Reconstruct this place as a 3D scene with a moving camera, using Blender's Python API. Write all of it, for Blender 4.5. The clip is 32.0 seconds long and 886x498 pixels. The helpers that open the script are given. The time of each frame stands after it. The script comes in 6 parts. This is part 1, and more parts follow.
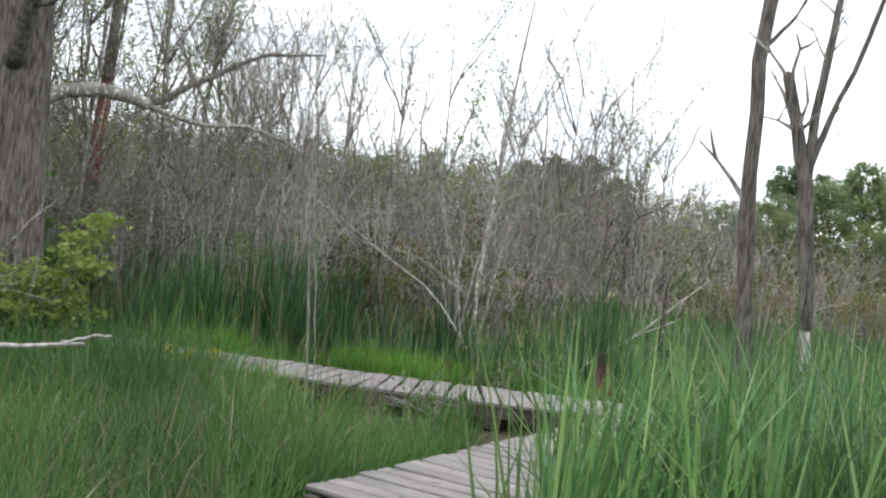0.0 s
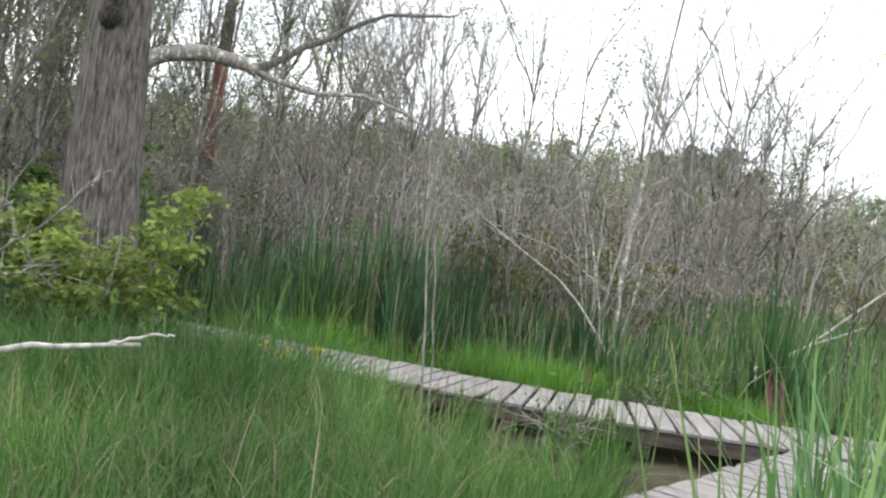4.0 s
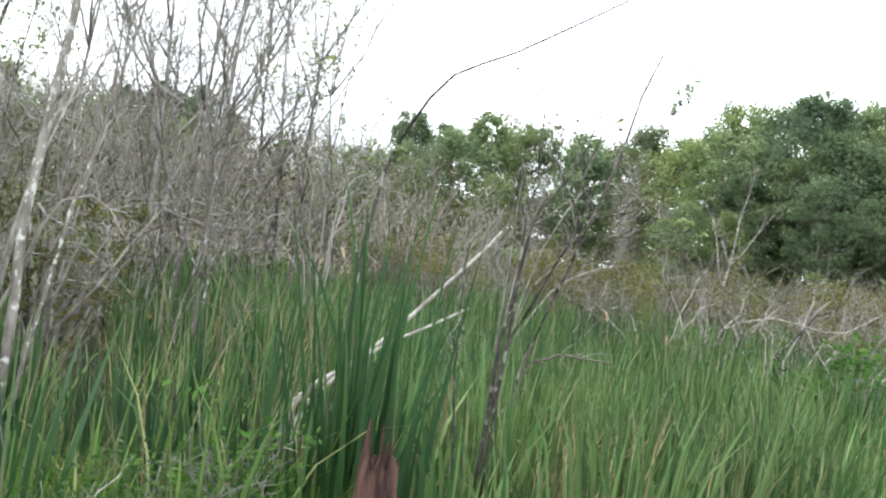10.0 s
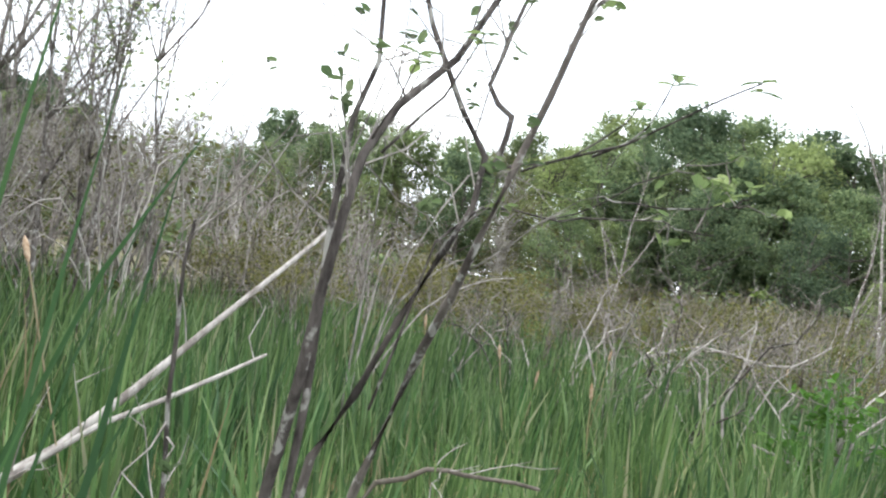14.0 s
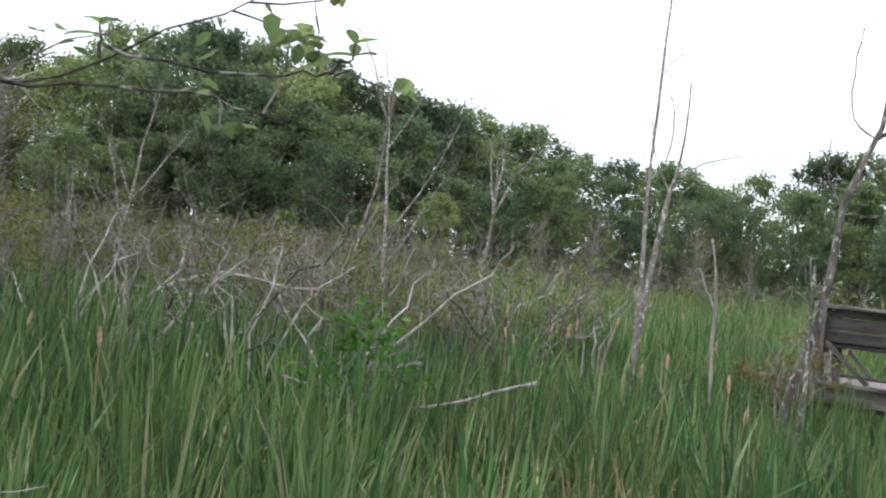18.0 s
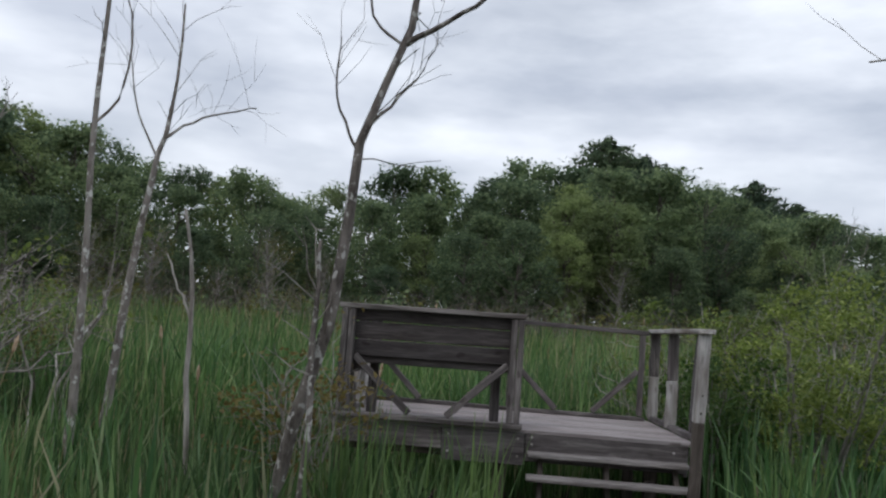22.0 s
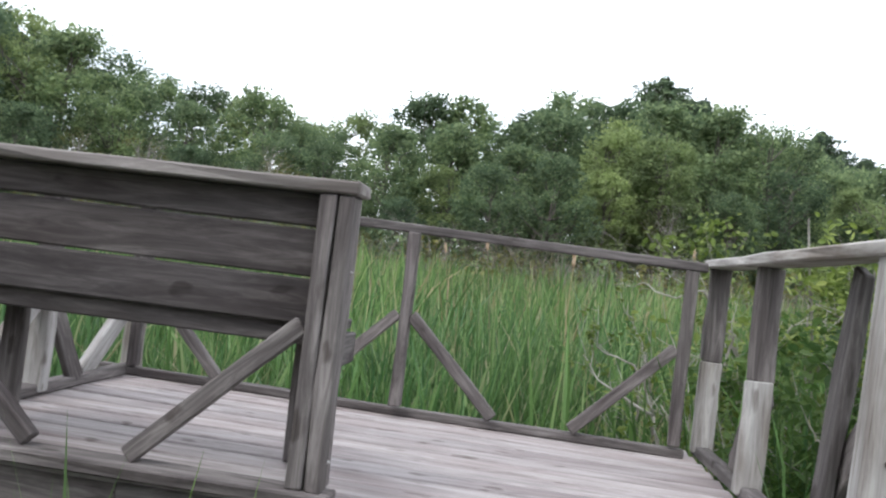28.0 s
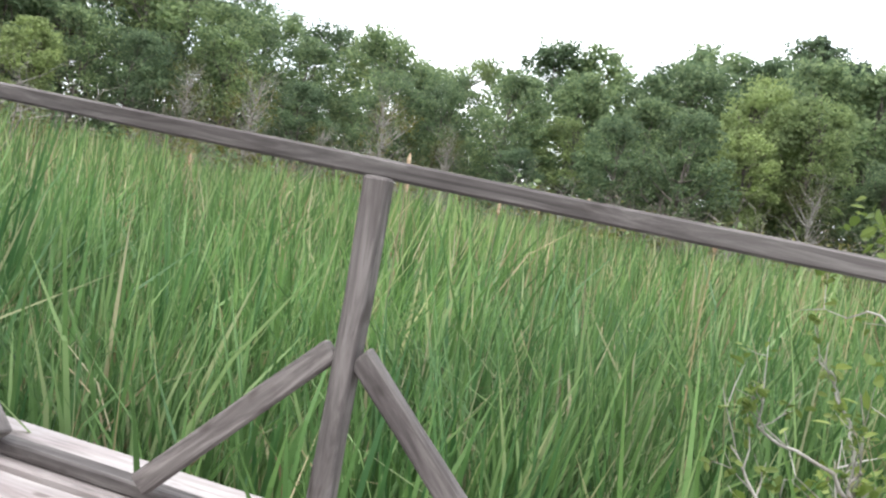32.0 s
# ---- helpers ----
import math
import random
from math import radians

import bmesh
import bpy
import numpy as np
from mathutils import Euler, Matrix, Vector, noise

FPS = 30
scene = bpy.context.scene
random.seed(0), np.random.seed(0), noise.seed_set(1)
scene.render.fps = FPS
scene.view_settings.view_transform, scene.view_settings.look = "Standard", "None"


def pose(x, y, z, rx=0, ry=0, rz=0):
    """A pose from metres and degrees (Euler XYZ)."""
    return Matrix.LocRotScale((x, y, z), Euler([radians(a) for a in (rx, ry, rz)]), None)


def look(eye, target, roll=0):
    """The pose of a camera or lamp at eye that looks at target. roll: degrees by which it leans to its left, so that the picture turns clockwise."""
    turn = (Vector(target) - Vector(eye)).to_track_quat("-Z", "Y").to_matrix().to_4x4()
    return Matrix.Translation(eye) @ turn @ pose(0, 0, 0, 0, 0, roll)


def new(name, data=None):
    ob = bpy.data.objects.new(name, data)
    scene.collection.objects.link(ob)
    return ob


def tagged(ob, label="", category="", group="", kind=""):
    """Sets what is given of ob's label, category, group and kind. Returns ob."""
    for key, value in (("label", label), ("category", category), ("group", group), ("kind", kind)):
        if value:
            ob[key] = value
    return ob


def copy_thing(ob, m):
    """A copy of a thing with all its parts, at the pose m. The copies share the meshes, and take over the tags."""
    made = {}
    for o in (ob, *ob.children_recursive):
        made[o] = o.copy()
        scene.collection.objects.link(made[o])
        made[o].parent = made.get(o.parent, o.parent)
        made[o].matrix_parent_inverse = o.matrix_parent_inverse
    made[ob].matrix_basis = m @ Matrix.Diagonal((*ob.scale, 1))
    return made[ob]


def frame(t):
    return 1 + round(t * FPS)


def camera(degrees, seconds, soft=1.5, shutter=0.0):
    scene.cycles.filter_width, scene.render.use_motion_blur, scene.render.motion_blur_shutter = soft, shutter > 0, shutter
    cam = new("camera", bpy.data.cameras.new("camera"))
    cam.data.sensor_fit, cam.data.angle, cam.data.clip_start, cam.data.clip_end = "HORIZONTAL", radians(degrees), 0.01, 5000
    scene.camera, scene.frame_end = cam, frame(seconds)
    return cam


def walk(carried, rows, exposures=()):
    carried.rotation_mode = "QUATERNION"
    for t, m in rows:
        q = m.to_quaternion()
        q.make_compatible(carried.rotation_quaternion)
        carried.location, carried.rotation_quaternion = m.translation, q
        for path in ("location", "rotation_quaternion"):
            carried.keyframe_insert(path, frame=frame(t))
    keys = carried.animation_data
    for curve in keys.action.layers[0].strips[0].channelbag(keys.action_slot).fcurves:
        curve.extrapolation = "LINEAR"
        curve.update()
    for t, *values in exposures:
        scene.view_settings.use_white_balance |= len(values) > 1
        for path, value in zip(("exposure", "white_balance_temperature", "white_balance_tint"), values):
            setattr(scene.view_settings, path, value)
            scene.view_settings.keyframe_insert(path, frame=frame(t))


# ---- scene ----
cam = camera(52.00, 32.0, 2.3)
PATH = [
    (0, look((11.789, -14.551, 1.504), (7.797, -14.790, 1.588), 6.58)),
    (0.5, look((11.829, -14.623, 1.507), (7.852, -15.038, 1.606), 7.75)),
    (1, look((11.897, -14.662, 1.500), (7.928, -15.155, 1.583), 7.39)),
    (1.5, look((11.898, -14.711, 1.511), (7.928, -15.194, 1.564), 7.98)),
    (2, look((11.938, -14.923, 1.546), (7.982, -15.521, 1.543), 7.37)),
    (2.5, look((11.565, -14.917, 1.409), (7.601, -15.454, 1.403), 7.95)),
    (4.5, look((9.536, -14.854, 1.497), (5.620, -15.671, 1.481), 7.78)),
    (5, look((8.960, -14.988, 1.524), (5.020, -15.677, 1.530), 5.66)),
    (5.5, look((8.311, -14.967, 1.547), (4.352, -15.535, 1.613), 4.44)),
    (6, look((7.791, -15.010, 1.510), (3.824, -15.527, 1.551), 7.80)),
    (6.5, look((7.230, -15.071, 1.526), (3.240, -15.352, 1.582), 7.47)),
    (7, look((6.664, -15.039, 1.522), (2.680, -15.393, 1.541), 5.36)),
    (7.5, look((6.159, -15.054, 1.497), (2.180, -15.460, 1.456), 7.08)),
    (8, look((5.668, -15.073, 1.484), (1.687, -15.458, 1.441), 4.23)),
    (8.5, look((5.104, -15.044, 1.524), (1.113, -15.300, 1.447), 6.50)),
    (9, look((4.478, -14.997, 1.538), (0.490, -14.699, 1.476), 7.58)),
    (9.5, look((3.869, -14.722, 1.493), (0.023, -13.621, 1.534), 7.81)),
    (10, look((3.281, -14.447, 1.455), (-0.440, -12.980, 1.522), 7.32)),
    (10.5, look((2.879, -14.154, 1.446), (-0.659, -12.289, 1.539), 5.92)),
    (11, look((2.473, -13.922, 1.488), (-1.207, -12.353, 1.495), 7.75)),
    (11.5, look((2.037, -13.740, 1.523), (-1.616, -12.112, 1.571), 7.66)),
    (12, look((1.628, -13.463, 1.531), (-2.054, -11.906, 1.660), 6.36)),
    (12.5, look((1.265, -13.286, 1.512), (-2.430, -11.762, 1.681), 9.23)),
    (13, look((0.904, -13.118, 1.536), (-2.720, -11.432, 1.696), 8.28)),
    (13.5, look((0.601, -12.887, 1.564), (-2.978, -11.116, 1.791), 6.61)),
    (14, look((0.222, -12.762, 1.528), (-3.265, -10.810, 1.702), 8.15)),
    (14.5, look((-0.030, -12.604, 1.541), (-3.154, -10.108, 1.642), 6.65)),
    (15, look((-0.084, -12.442, 1.582), (-2.740, -9.462, 1.844), 8.72)),
    (15.5, look((-0.186, -12.323, 1.610), (-2.318, -8.954, 1.929), 7.78)),
    (17.5, look((-0.439, -12.297, 1.608), (-2.538, -8.900, 1.848), 9.10)),
    (18, look((-0.550, -12.123, 1.543), (-2.573, -8.674, 1.646), 6.43)),
    (18.5, look((-0.591, -11.578, 1.481), (-2.391, -8.006, 1.441), 4.58)),
    (19, look((-0.650, -10.842, 1.421), (-2.076, -7.107, 1.302), 4.48)),
    (19.5, look((-0.573, -10.099, 1.476), (-1.359, -6.178, 1.369), 0.83)),
    (20, look((-0.492, -9.691, 1.522), (-1.020, -5.728, 1.637), 2.09)),
    (20.5, look((-0.564, -9.228, 1.500), (-1.000, -5.257, 1.692), 2.27)),
    (21, look((-0.630, -8.764, 1.584), (-0.870, -4.796, 2.025), 0.93)),
    (21.5, look((-0.595, -8.364, 1.614), (-0.933, -4.425, 2.224), 4.37)),
    (22, look((-0.638, -7.959, 1.510), (-0.998, -3.990, 1.861), 4.01)),
    (22.5, look((-0.582, -7.500, 1.497), (-0.922, -3.514, 1.521), 4.19)),
    (23, look((-0.476, -7.097, 1.478), (-0.825, -3.114, 1.344), 6.61)),
    (23.5, look((-0.416, -6.591, 1.480), (-0.588, -2.598, 1.322), 5.88)),
    (24, look((-0.298, -6.157, 1.485), (-0.506, -2.165, 1.354), 6.50)),
    (24.5, look((-0.287, -5.747, 1.438), (-0.705, -1.772, 1.283), 8.63)),
    (25, look((-0.213, -5.340, 1.444), (-0.646, -1.365, 1.320), 8.63)),
    (25.5, look((-0.145, -4.901, 1.449), (-0.637, -0.934, 1.316), 8.58)),
    (27.5, look((0.007, -3.120, 1.442), (-0.424, 0.856, 1.509), 6.42)),
    (28, look((0.051, -2.711, 1.451), (-0.495, 1.250, 1.547), 6.90)),
    (28.5, look((0.103, -2.285, 1.490), (-0.595, 1.653, 1.575), 4.03)),
    (29, look((0.228, -1.929, 1.515), (-0.557, 1.991, 1.648), 0.60)),
    (29.5, look((0.253, -1.579, 1.504), (-0.490, 2.349, 1.653), 4.58)),
    (30, look((0.101, -1.246, 1.462), (-0.410, 2.721, 1.533), 7.08)),
    (30.5, look((0.103, -0.915, 1.435), (-0.552, 3.030, 1.546), 7.07)),
    (31, look((0.147, -0.686, 1.489), (-0.622, 3.238, 1.602), 7.54)),
    (31.5, look((0.067, -0.423, 1.473), (-0.805, 3.481, 1.449), 8.11)),
    (32, look((-0.007, -0.205, 1.590), (-1.046, 3.653, 1.399), 10.70)),
]
EXPOSURES = [
    (0, 0.21, 6380, 8), (1, 0.11, 6380, 8), (2, 0.51, 6410, 7), (2.5, 0.46, 6410, 7), (4.5, 0.66, 6410, 7), (5, 0.76, 6410, 6), (6, 0.56, 6410, 7), (7, 0.41, 6410, 7),
    (8, 0.81, 6410, 7), (9, 0.86, 6410, 6), (10, 0.66, 6300, 6), (11, 0.66, 6270, 6), (12, 0.45, 6310, 10), (13, 0.05, 6270, 10), (14, 0.61, 6310, 9), (15, 0.31, 6290, 10),
    (16, 0.16, 6290, 10), (17.5, -0.02, 6260, 10), (18.1, 0, 6170, 10), (18.6, 0.4, 6150, 9), (19, 1, 6100, 7), (20, 0.38, 6120, 10), (21, -0.06, 6150, 10), (21.4, -1.1, 6050, 10),
    (22.1, -1.1, 6050, 10), (22.5, 0.51, 6150, 9), (23, 0.78, 6130, 10), (24, 1.05, 6120, 10), (25, 1, 6120, 10), (26.5, 0.51, 6130, 10), (28, 0.19, 6130, 9), (29, 0.37, 6120, 9),
    (30, 0.32, 6150, 9), (31, 0.32, 6310, 9), (32, 0.76, 6340, 8),
]
walk(cam, PATH, EXPOSURES)

# ---------------------------------------------------------------- light
world = bpy.data.worlds.new("overcast_sky")
scene.world = world
world.use_nodes = True
wn, wl = world.node_tree.nodes, world.node_tree.links
wn.clear()
sky = wn.new("ShaderNodeTexSky")
sky.sky_type = "NISHITA"
sky.sun_disc = False
sky.sun_elevation = radians(52)
sky.sun_rotation = radians(215)
sky.air_density, sky.dust_density = 1.0, 3.0
coords = wn.new("ShaderNodeTexCoord")
flat = wn.new("ShaderNodeMapping")
flat.inputs["Scale"].default_value = (1.0, 1.0, 3.2)
cloud = wn.new("ShaderNodeTexNoise")
cloud.inputs["Scale"].default_value = 2.6
cloud.inputs["Detail"].default_value = 7.0
cloud.inputs["Roughness"].default_value = 0.55
cover = wn.new("ShaderNodeValToRGB")
cover.color_ramp.elements[0].position, cover.color_ramp.elements[0].color = 0.36, (0.62, 0.62, 0.62, 1)
cover.color_ramp.elements[1].position, cover.color_ramp.elements[1].color = 0.60, (0.97, 0.97, 0.97, 1)
thick = wn.new("ShaderNodeTexNoise")
thick.inputs["Scale"].default_value = 4.1
thick.inputs["Detail"].default_value = 5.0
shade = wn.new("ShaderNodeValToRGB")
shade.color_ramp.elements[0].position, shade.color_ramp.elements[0].color = 0.32, (9.4, 9.8, 10.7, 1)
shade.color_ramp.elements[1].position, shade.color_ramp.elements[1].color = 0.66, (15.6, 15.7, 15.9, 1)
veil = wn.new("ShaderNodeMix")
veil.data_type = "RGBA"
back = wn.new("ShaderNodeBackground")
back.inputs["Strength"].default_value = 0.15
out = wn.new("ShaderNodeOutputWorld")
wl.new(coords.outputs["Generated"], flat.inputs["Vector"])
wl.new(flat.outputs["Vector"], cloud.inputs["Vector"])
wl.new(flat.outputs["Vector"], thick.inputs["Vector"])
wl.new(cloud.outputs["Fac"], cover.inputs["Fac"])
wl.new(thick.outputs["Fac"], shade.inputs["Fac"])
wl.new(cover.outputs["Color"], veil.inputs["Factor"])
wl.new(sky.outputs["Color"], veil.inputs["A"])
wl.new(shade.outputs["Color"], veil.inputs["B"])
wl.new(veil.outputs["Result"], back.inputs["Color"])
wl.new(back.outputs["Background"], out.inputs["Surface"])

sun = new("sun", bpy.data.lights.new("sun", "SUN"))
sun.data.energy = 1.0
sun.data.angle = radians(14)
sun.data.color = (1.0, 0.95, 0.88)
sun.matrix_world = look((0, 0, 30), (0 + 30 * math.sin(radians(35)) * 0.78, 30 * math.cos(radians(35)) * 0.78, 0))

# ---------------------------------------------------------------- materials
def material(name, rough=0.8, spec=0.3):
    m = bpy.data.materials.new(name)
    m.use_nodes = True
    n = m.node_tree.nodes
    b = n["Principled BSDF"]
    b.inputs["Roughness"].default_value = rough
    b.inputs["Specular IOR Level"].default_value = spec
    return m, n, m.node_tree.links, b


def ramp(n, stops):
    r = n.new("ShaderNodeValToRGB")
    e = r.color_ramp.elements
    while len(e) < len(stops):
        e.new(0.5)
    for el, (p, c) in zip(e, stops):
        el.position, el.color = p, (*c, 1)
    return r


def noise_of(n, l, scale, detail=4.0, stretch=(1, 1, 1), space="Object", rough=0.55):
    c = n.new("ShaderNodeTexCoord")
    mp = n.new("ShaderNodeMapping")
    mp.inputs["Scale"].default_value = stretch
    t = n.new("ShaderNodeTexNoise")
    t.inputs["Scale"].default_value = scale
    t.inputs["Detail"].default_value = detail
    t.inputs["Roughness"].default_value = rough
    l.new(c.outputs[space], mp.inputs["Vector"])
    l.new(mp.outputs["Vector"], t.inputs["Vector"])
    return t, mp


def mixed(n, l, a, b, fac, mode="MIX"):
    x = n.new("ShaderNodeMix")
    x.data_type, x.blend_type = "RGBA", mode
    for socket, v in (("A", a), ("B", b), ("Factor", fac)):
        if isinstance(v, (int, float)):
            x.inputs[socket].default_value = v
        elif isinstance(v, tuple):
            x.inputs[socket].default_value = (*v, 1)
        else:
            l.new(v, x.inputs[socket])
    return x.outputs["Result"]


def bumped(n, l, b, height, strength, distance):
    bp = n.new("ShaderNodeBump")
    bp.inputs["Strength"].default_value = strength
    bp.inputs["Distance"].default_value = distance
    l.new(height, bp.inputs["Height"])
    l.new(bp.outputs["Normal"], b.inputs["Normal"])


def weathered_wood(name, dark, mid, light, stain, spread=0.35):
    """Silvered timber; the grain runs along the piece's own x axis."""
    m, n, l, b = material(name, 0.82, 0.25)
    info = n.new("ShaderNodeObjectInfo")
    grain, mp = noise_of(n, l, 1.0, 8.0, (2.4, 27, 27), rough=0.7)
    grain.inputs["Distortion"].default_value = 0.9
    shift = n.new("ShaderNodeVectorMath")
    shift.operation = "SCALE"
    shift.inputs[0].default_value = (7.3, 3.1, 5.7)
    l.new(info.outputs["Random"], shift.inputs["Scale"])
    l.new(shift.outputs["Vector"], mp.inputs["Location"])
    wide, mp2 = noise_of(n, l, 2.3, 4.0, (0.8, 3.0, 3.0))
    l.new(shift.outputs["Vector"], mp2.inputs["Location"])
    crack, mp3 = noise_of(n, l, 1.0, 3.0, (0.9, 90, 90))
    l.new(shift.outputs["Vector"], mp3.inputs["Location"])
    base = ramp(n, [(0.28, dark), (0.5, mid), (0.72, light)])
    l.new(grain.outputs["Fac"], base.inputs["Fac"])
    blot = ramp(n, [(0.42, (1, 1, 1)), (0.68, stain)])
    l.new(wide.outputs["Fac"], blot.inputs["Fac"])
    col = mixed(n, l, base.outputs["Color"], blot.outputs["Color"], 1.0, "MULTIPLY")
    tone = ramp(n, [(0.0, (1 - spread, 1 - spread, 1 - spread)), (1.0, (1.0, 0.99, 0.97))])
    l.new(info.outputs["Random"], tone.inputs["Fac"])
    col = mixed(n, l, col, tone.outputs["Color"], 1.0, "MULTIPLY")
    slit = ramp(n, [(0.27, (0.35, 0.33, 0.31)), (0.34, (1, 1, 1))])
    l.new(crack.outputs["Fac"], slit.inputs["Fac"])
    col = mixed(n, l, col, slit.outputs["Color"], 0.8, "MULTIPLY")
    knot, mp4 = noise_of(n, l, 1.0, 2.0, (5.0, 11, 11))
    l.new(shift.outputs["Vector"], mp4.inputs["Location"])
    spot = ramp(n, [(0.66, (1, 1, 1)), (0.72, (0.45, 0.42, 0.40))])
    l.new(knot.outputs["Fac"], spot.inputs["Fac"])
    col = mixed(n, l, col, spot.outputs["Color"], 0.85, "MULTIPLY")
    l.new(col, b.inputs["Base Color"])
    bumped(n, l, b, grain.outputs["Fac"], 0.55, 0.005)
    return m


def foliage(name, stops, rough=0.55, gloss=0.25, patch=0.35, through_light=0.45):
    """Leaves and blades: a tone for every island, slow drifts of tone over the ground, some light let through."""
    m, n, l, b = material(name, rough, gloss)
    geo = n.new("ShaderNodeNewGeometry")
    r = ramp(n, stops)
    l.new(geo.outputs["Random Per Island"], r.inputs["Fac"])
    drift, _ = noise_of(n, l, 0.45, 3.0)
    d = ramp(n, [(0.3, (1 - patch, 1 - patch, 1 - patch * 0.8)), (0.7, (1.1, 1.1, 1.0))])
    l.new(drift.outputs["Fac"], d.inputs["Fac"])
    col = mixed(n, l, r.outputs["Color"], d.outputs["Color"], 1.0, "MULTIPLY")
    info = n.new("ShaderNodeObjectInfo")
    own = ramp(n, [(0.0, (0.62, 0.66, 0.66)), (1.0, (1.25, 1.22, 1.02))])
    l.new(info.outputs["Random"], own.inputs["Fac"])
    col = mixed(n, l, col, own.outputs["Color"], 1.0, "MULTIPLY")
    l.new(col, b.inputs["Base Color"])
    tr = n.new("ShaderNodeBsdfTranslucent")
    l.new(col, tr.inputs["Color"])
    mx = n.new("ShaderNodeMixShader")
    mx.inputs["Fac"].default_value = through_light
    l.new(b.outputs["BSDF"], mx.inputs[1])
    l.new(tr.outputs["BSDF"], mx.inputs[2])
    l.new(mx.outputs["Shader"], n["Material Output"].inputs["Surface"])
    return m


def bark(name, dark, light, scale=9.0, stretch=(1, 1, 0.18), bump=0.03, lichen=None):
    m, n, l, b = material(name, 0.9, 0.15)
    t, _ = noise_of(n, l, scale, 6.0, stretch, rough=0.65)
    r = ramp(n, [(0.36, dark), (0.62, light)])
    l.new(t.outputs["Fac"], r.inputs["Fac"])
    col = r.outputs["Color"]
    if lichen:
        p, _ = noise_of(n, l, 19.0, 6.0, (1, 1, 0.7))
        q = ramp(n, [(0.56, (0, 0, 0)), (0.62, (1, 1, 1))])
        l.new(p.outputs["Fac"], q.inputs["Fac"])
        col = mixed(n, l, col, lichen, q.outputs["Color"])
    l.new(col, b.inputs["Base Color"])
    bumped(n, l, b, t.outputs["Fac"], 0.9, bump)
    return m


def mottled(name, a, c, scale, rough=0.95, bump=0.03):
    m, n, l, b = material(name, rough, 0.2)
    t, _ = noise_of(n, l, scale, 6.0)
    r = ramp(n, [(0.35, a), (0.65, c)])
    l.new(t.outputs["Fac"], r.inputs["Fac"])
    l.new(r.outputs["Color"], b.inputs["Base Color"])
    bumped(n, l, b, t.outputs["Fac"], 0.6, bump)
    return m


M_PLANK = weathered_wood("silvered_plank", (0.195, 0.178, 0.176), (0.28, 0.258, 0.255), (0.365, 0.34, 0.335), (0.78, 0.76, 0.75), 0.22)
M_DECK = weathered_wood("pinkish_deck_plank", (0.21, 0.186, 0.184), (0.385, 0.347, 0.343), (0.53, 0.487, 0.48), (0.76, 0.71, 0.71), 0.25)
M_RAIL = weathered_wood("grey_brown_timber", (0.066, 0.058, 0.057), (0.168, 0.15, 0.146), (0.355, 0.325, 0.314), (0.58, 0.55, 0.56), 0.35)
M_BOARD = weathered_wood("dark_bench_board", (0.045, 0.039, 0.039), (0.095, 0.083, 0.082), (0.19, 0.172, 0.166), (0.65, 0.62, 0.61), 0.3)
M_CAP = weathered_wood("bleached_cap_board", (0.17, 0.152, 0.145), (0.29, 0.265, 0.252), (0.43, 0.40, 0.385), (0.70, 0.67, 0.66), 0.2)
M_PALE = weathered_wood("peeling_whitened_timber", (0.22, 0.20, 0.19), (0.44, 0.42, 0.405), (0.64, 0.62, 0.60), (0.50, 0.45, 0.41), 0.15)
M_BEAM = weathered_wood("damp_dark_beam", (0.05, 0.042, 0.036), (0.105, 0.088, 0.075), (0.19, 0.165, 0.145), (0.6, 0.58, 0.55), 0.3)
M_BARK = bark("furrowed_oak_bark", (0.05, 0.043, 0.038), (0.22, 0.195, 0.175), 26.0, (1, 1, 0.16), 0.06)
M_TWIG = bark("grey_twig_bark", (0.15, 0.137, 0.122), (0.42, 0.39, 0.355), 14.0, (1, 1, 0.4), 0.004)
M_BROWN = bark("brown_marsh_twig", (0.07, 0.06, 0.048), (0.20, 0.175, 0.145), 14.0, (1, 1, 0.4), 0.004)
M_STEM = bark("dark_shrub_bark", (0.036, 0.031, 0.028), (0.125, 0.11, 0.10), 30.0, (1, 1, 0.3), 0.004, (0.34, 0.33, 0.30))
M_BIRCH = bark("pale_lichened_bark", (0.13, 0.11, 0.095), (0.33, 0.30, 0.27), 10.0, (1, 1, 0.3), 0.006, (0.62, 0.61, 0.57))
M_DEAD = bark("bleached_dead_wood", (0.20, 0.175, 0.155), (0.52, 0.49, 0.45), 12.0, (1, 1, 0.15), 0.006)
M_RED = bark("peeled_red_wood", (0.12, 0.055, 0.045), (0.33, 0.16, 0.13), 10.0, (1, 1, 0.2), 0.012)
M_ROT = bark("rotten_red_stump_wood", (0.03, 0.02, 0.018), (0.18, 0.10, 0.085), 14.0, (1, 1, 0.15), 0.03)
M_DARKBARK = bark("dark_far_bark", (0.075, 0.062, 0.055), (0.19, 0.165, 0.15), 3.0, (1, 1, 0.3), 0.02)
M_MOTTLE = bark("mottled_dead_bark", (0.07, 0.06, 0.053), (0.22, 0.195, 0.175), 13.0, (1, 1, 0.3), 0.006, (0.46, 0.45, 0.42))
M_BRUSH = bark("brown_brush_bark", (0.11, 0.098, 0.086), (0.33, 0.30, 0.27), 14.0, (1, 1, 0.4), 0.004)
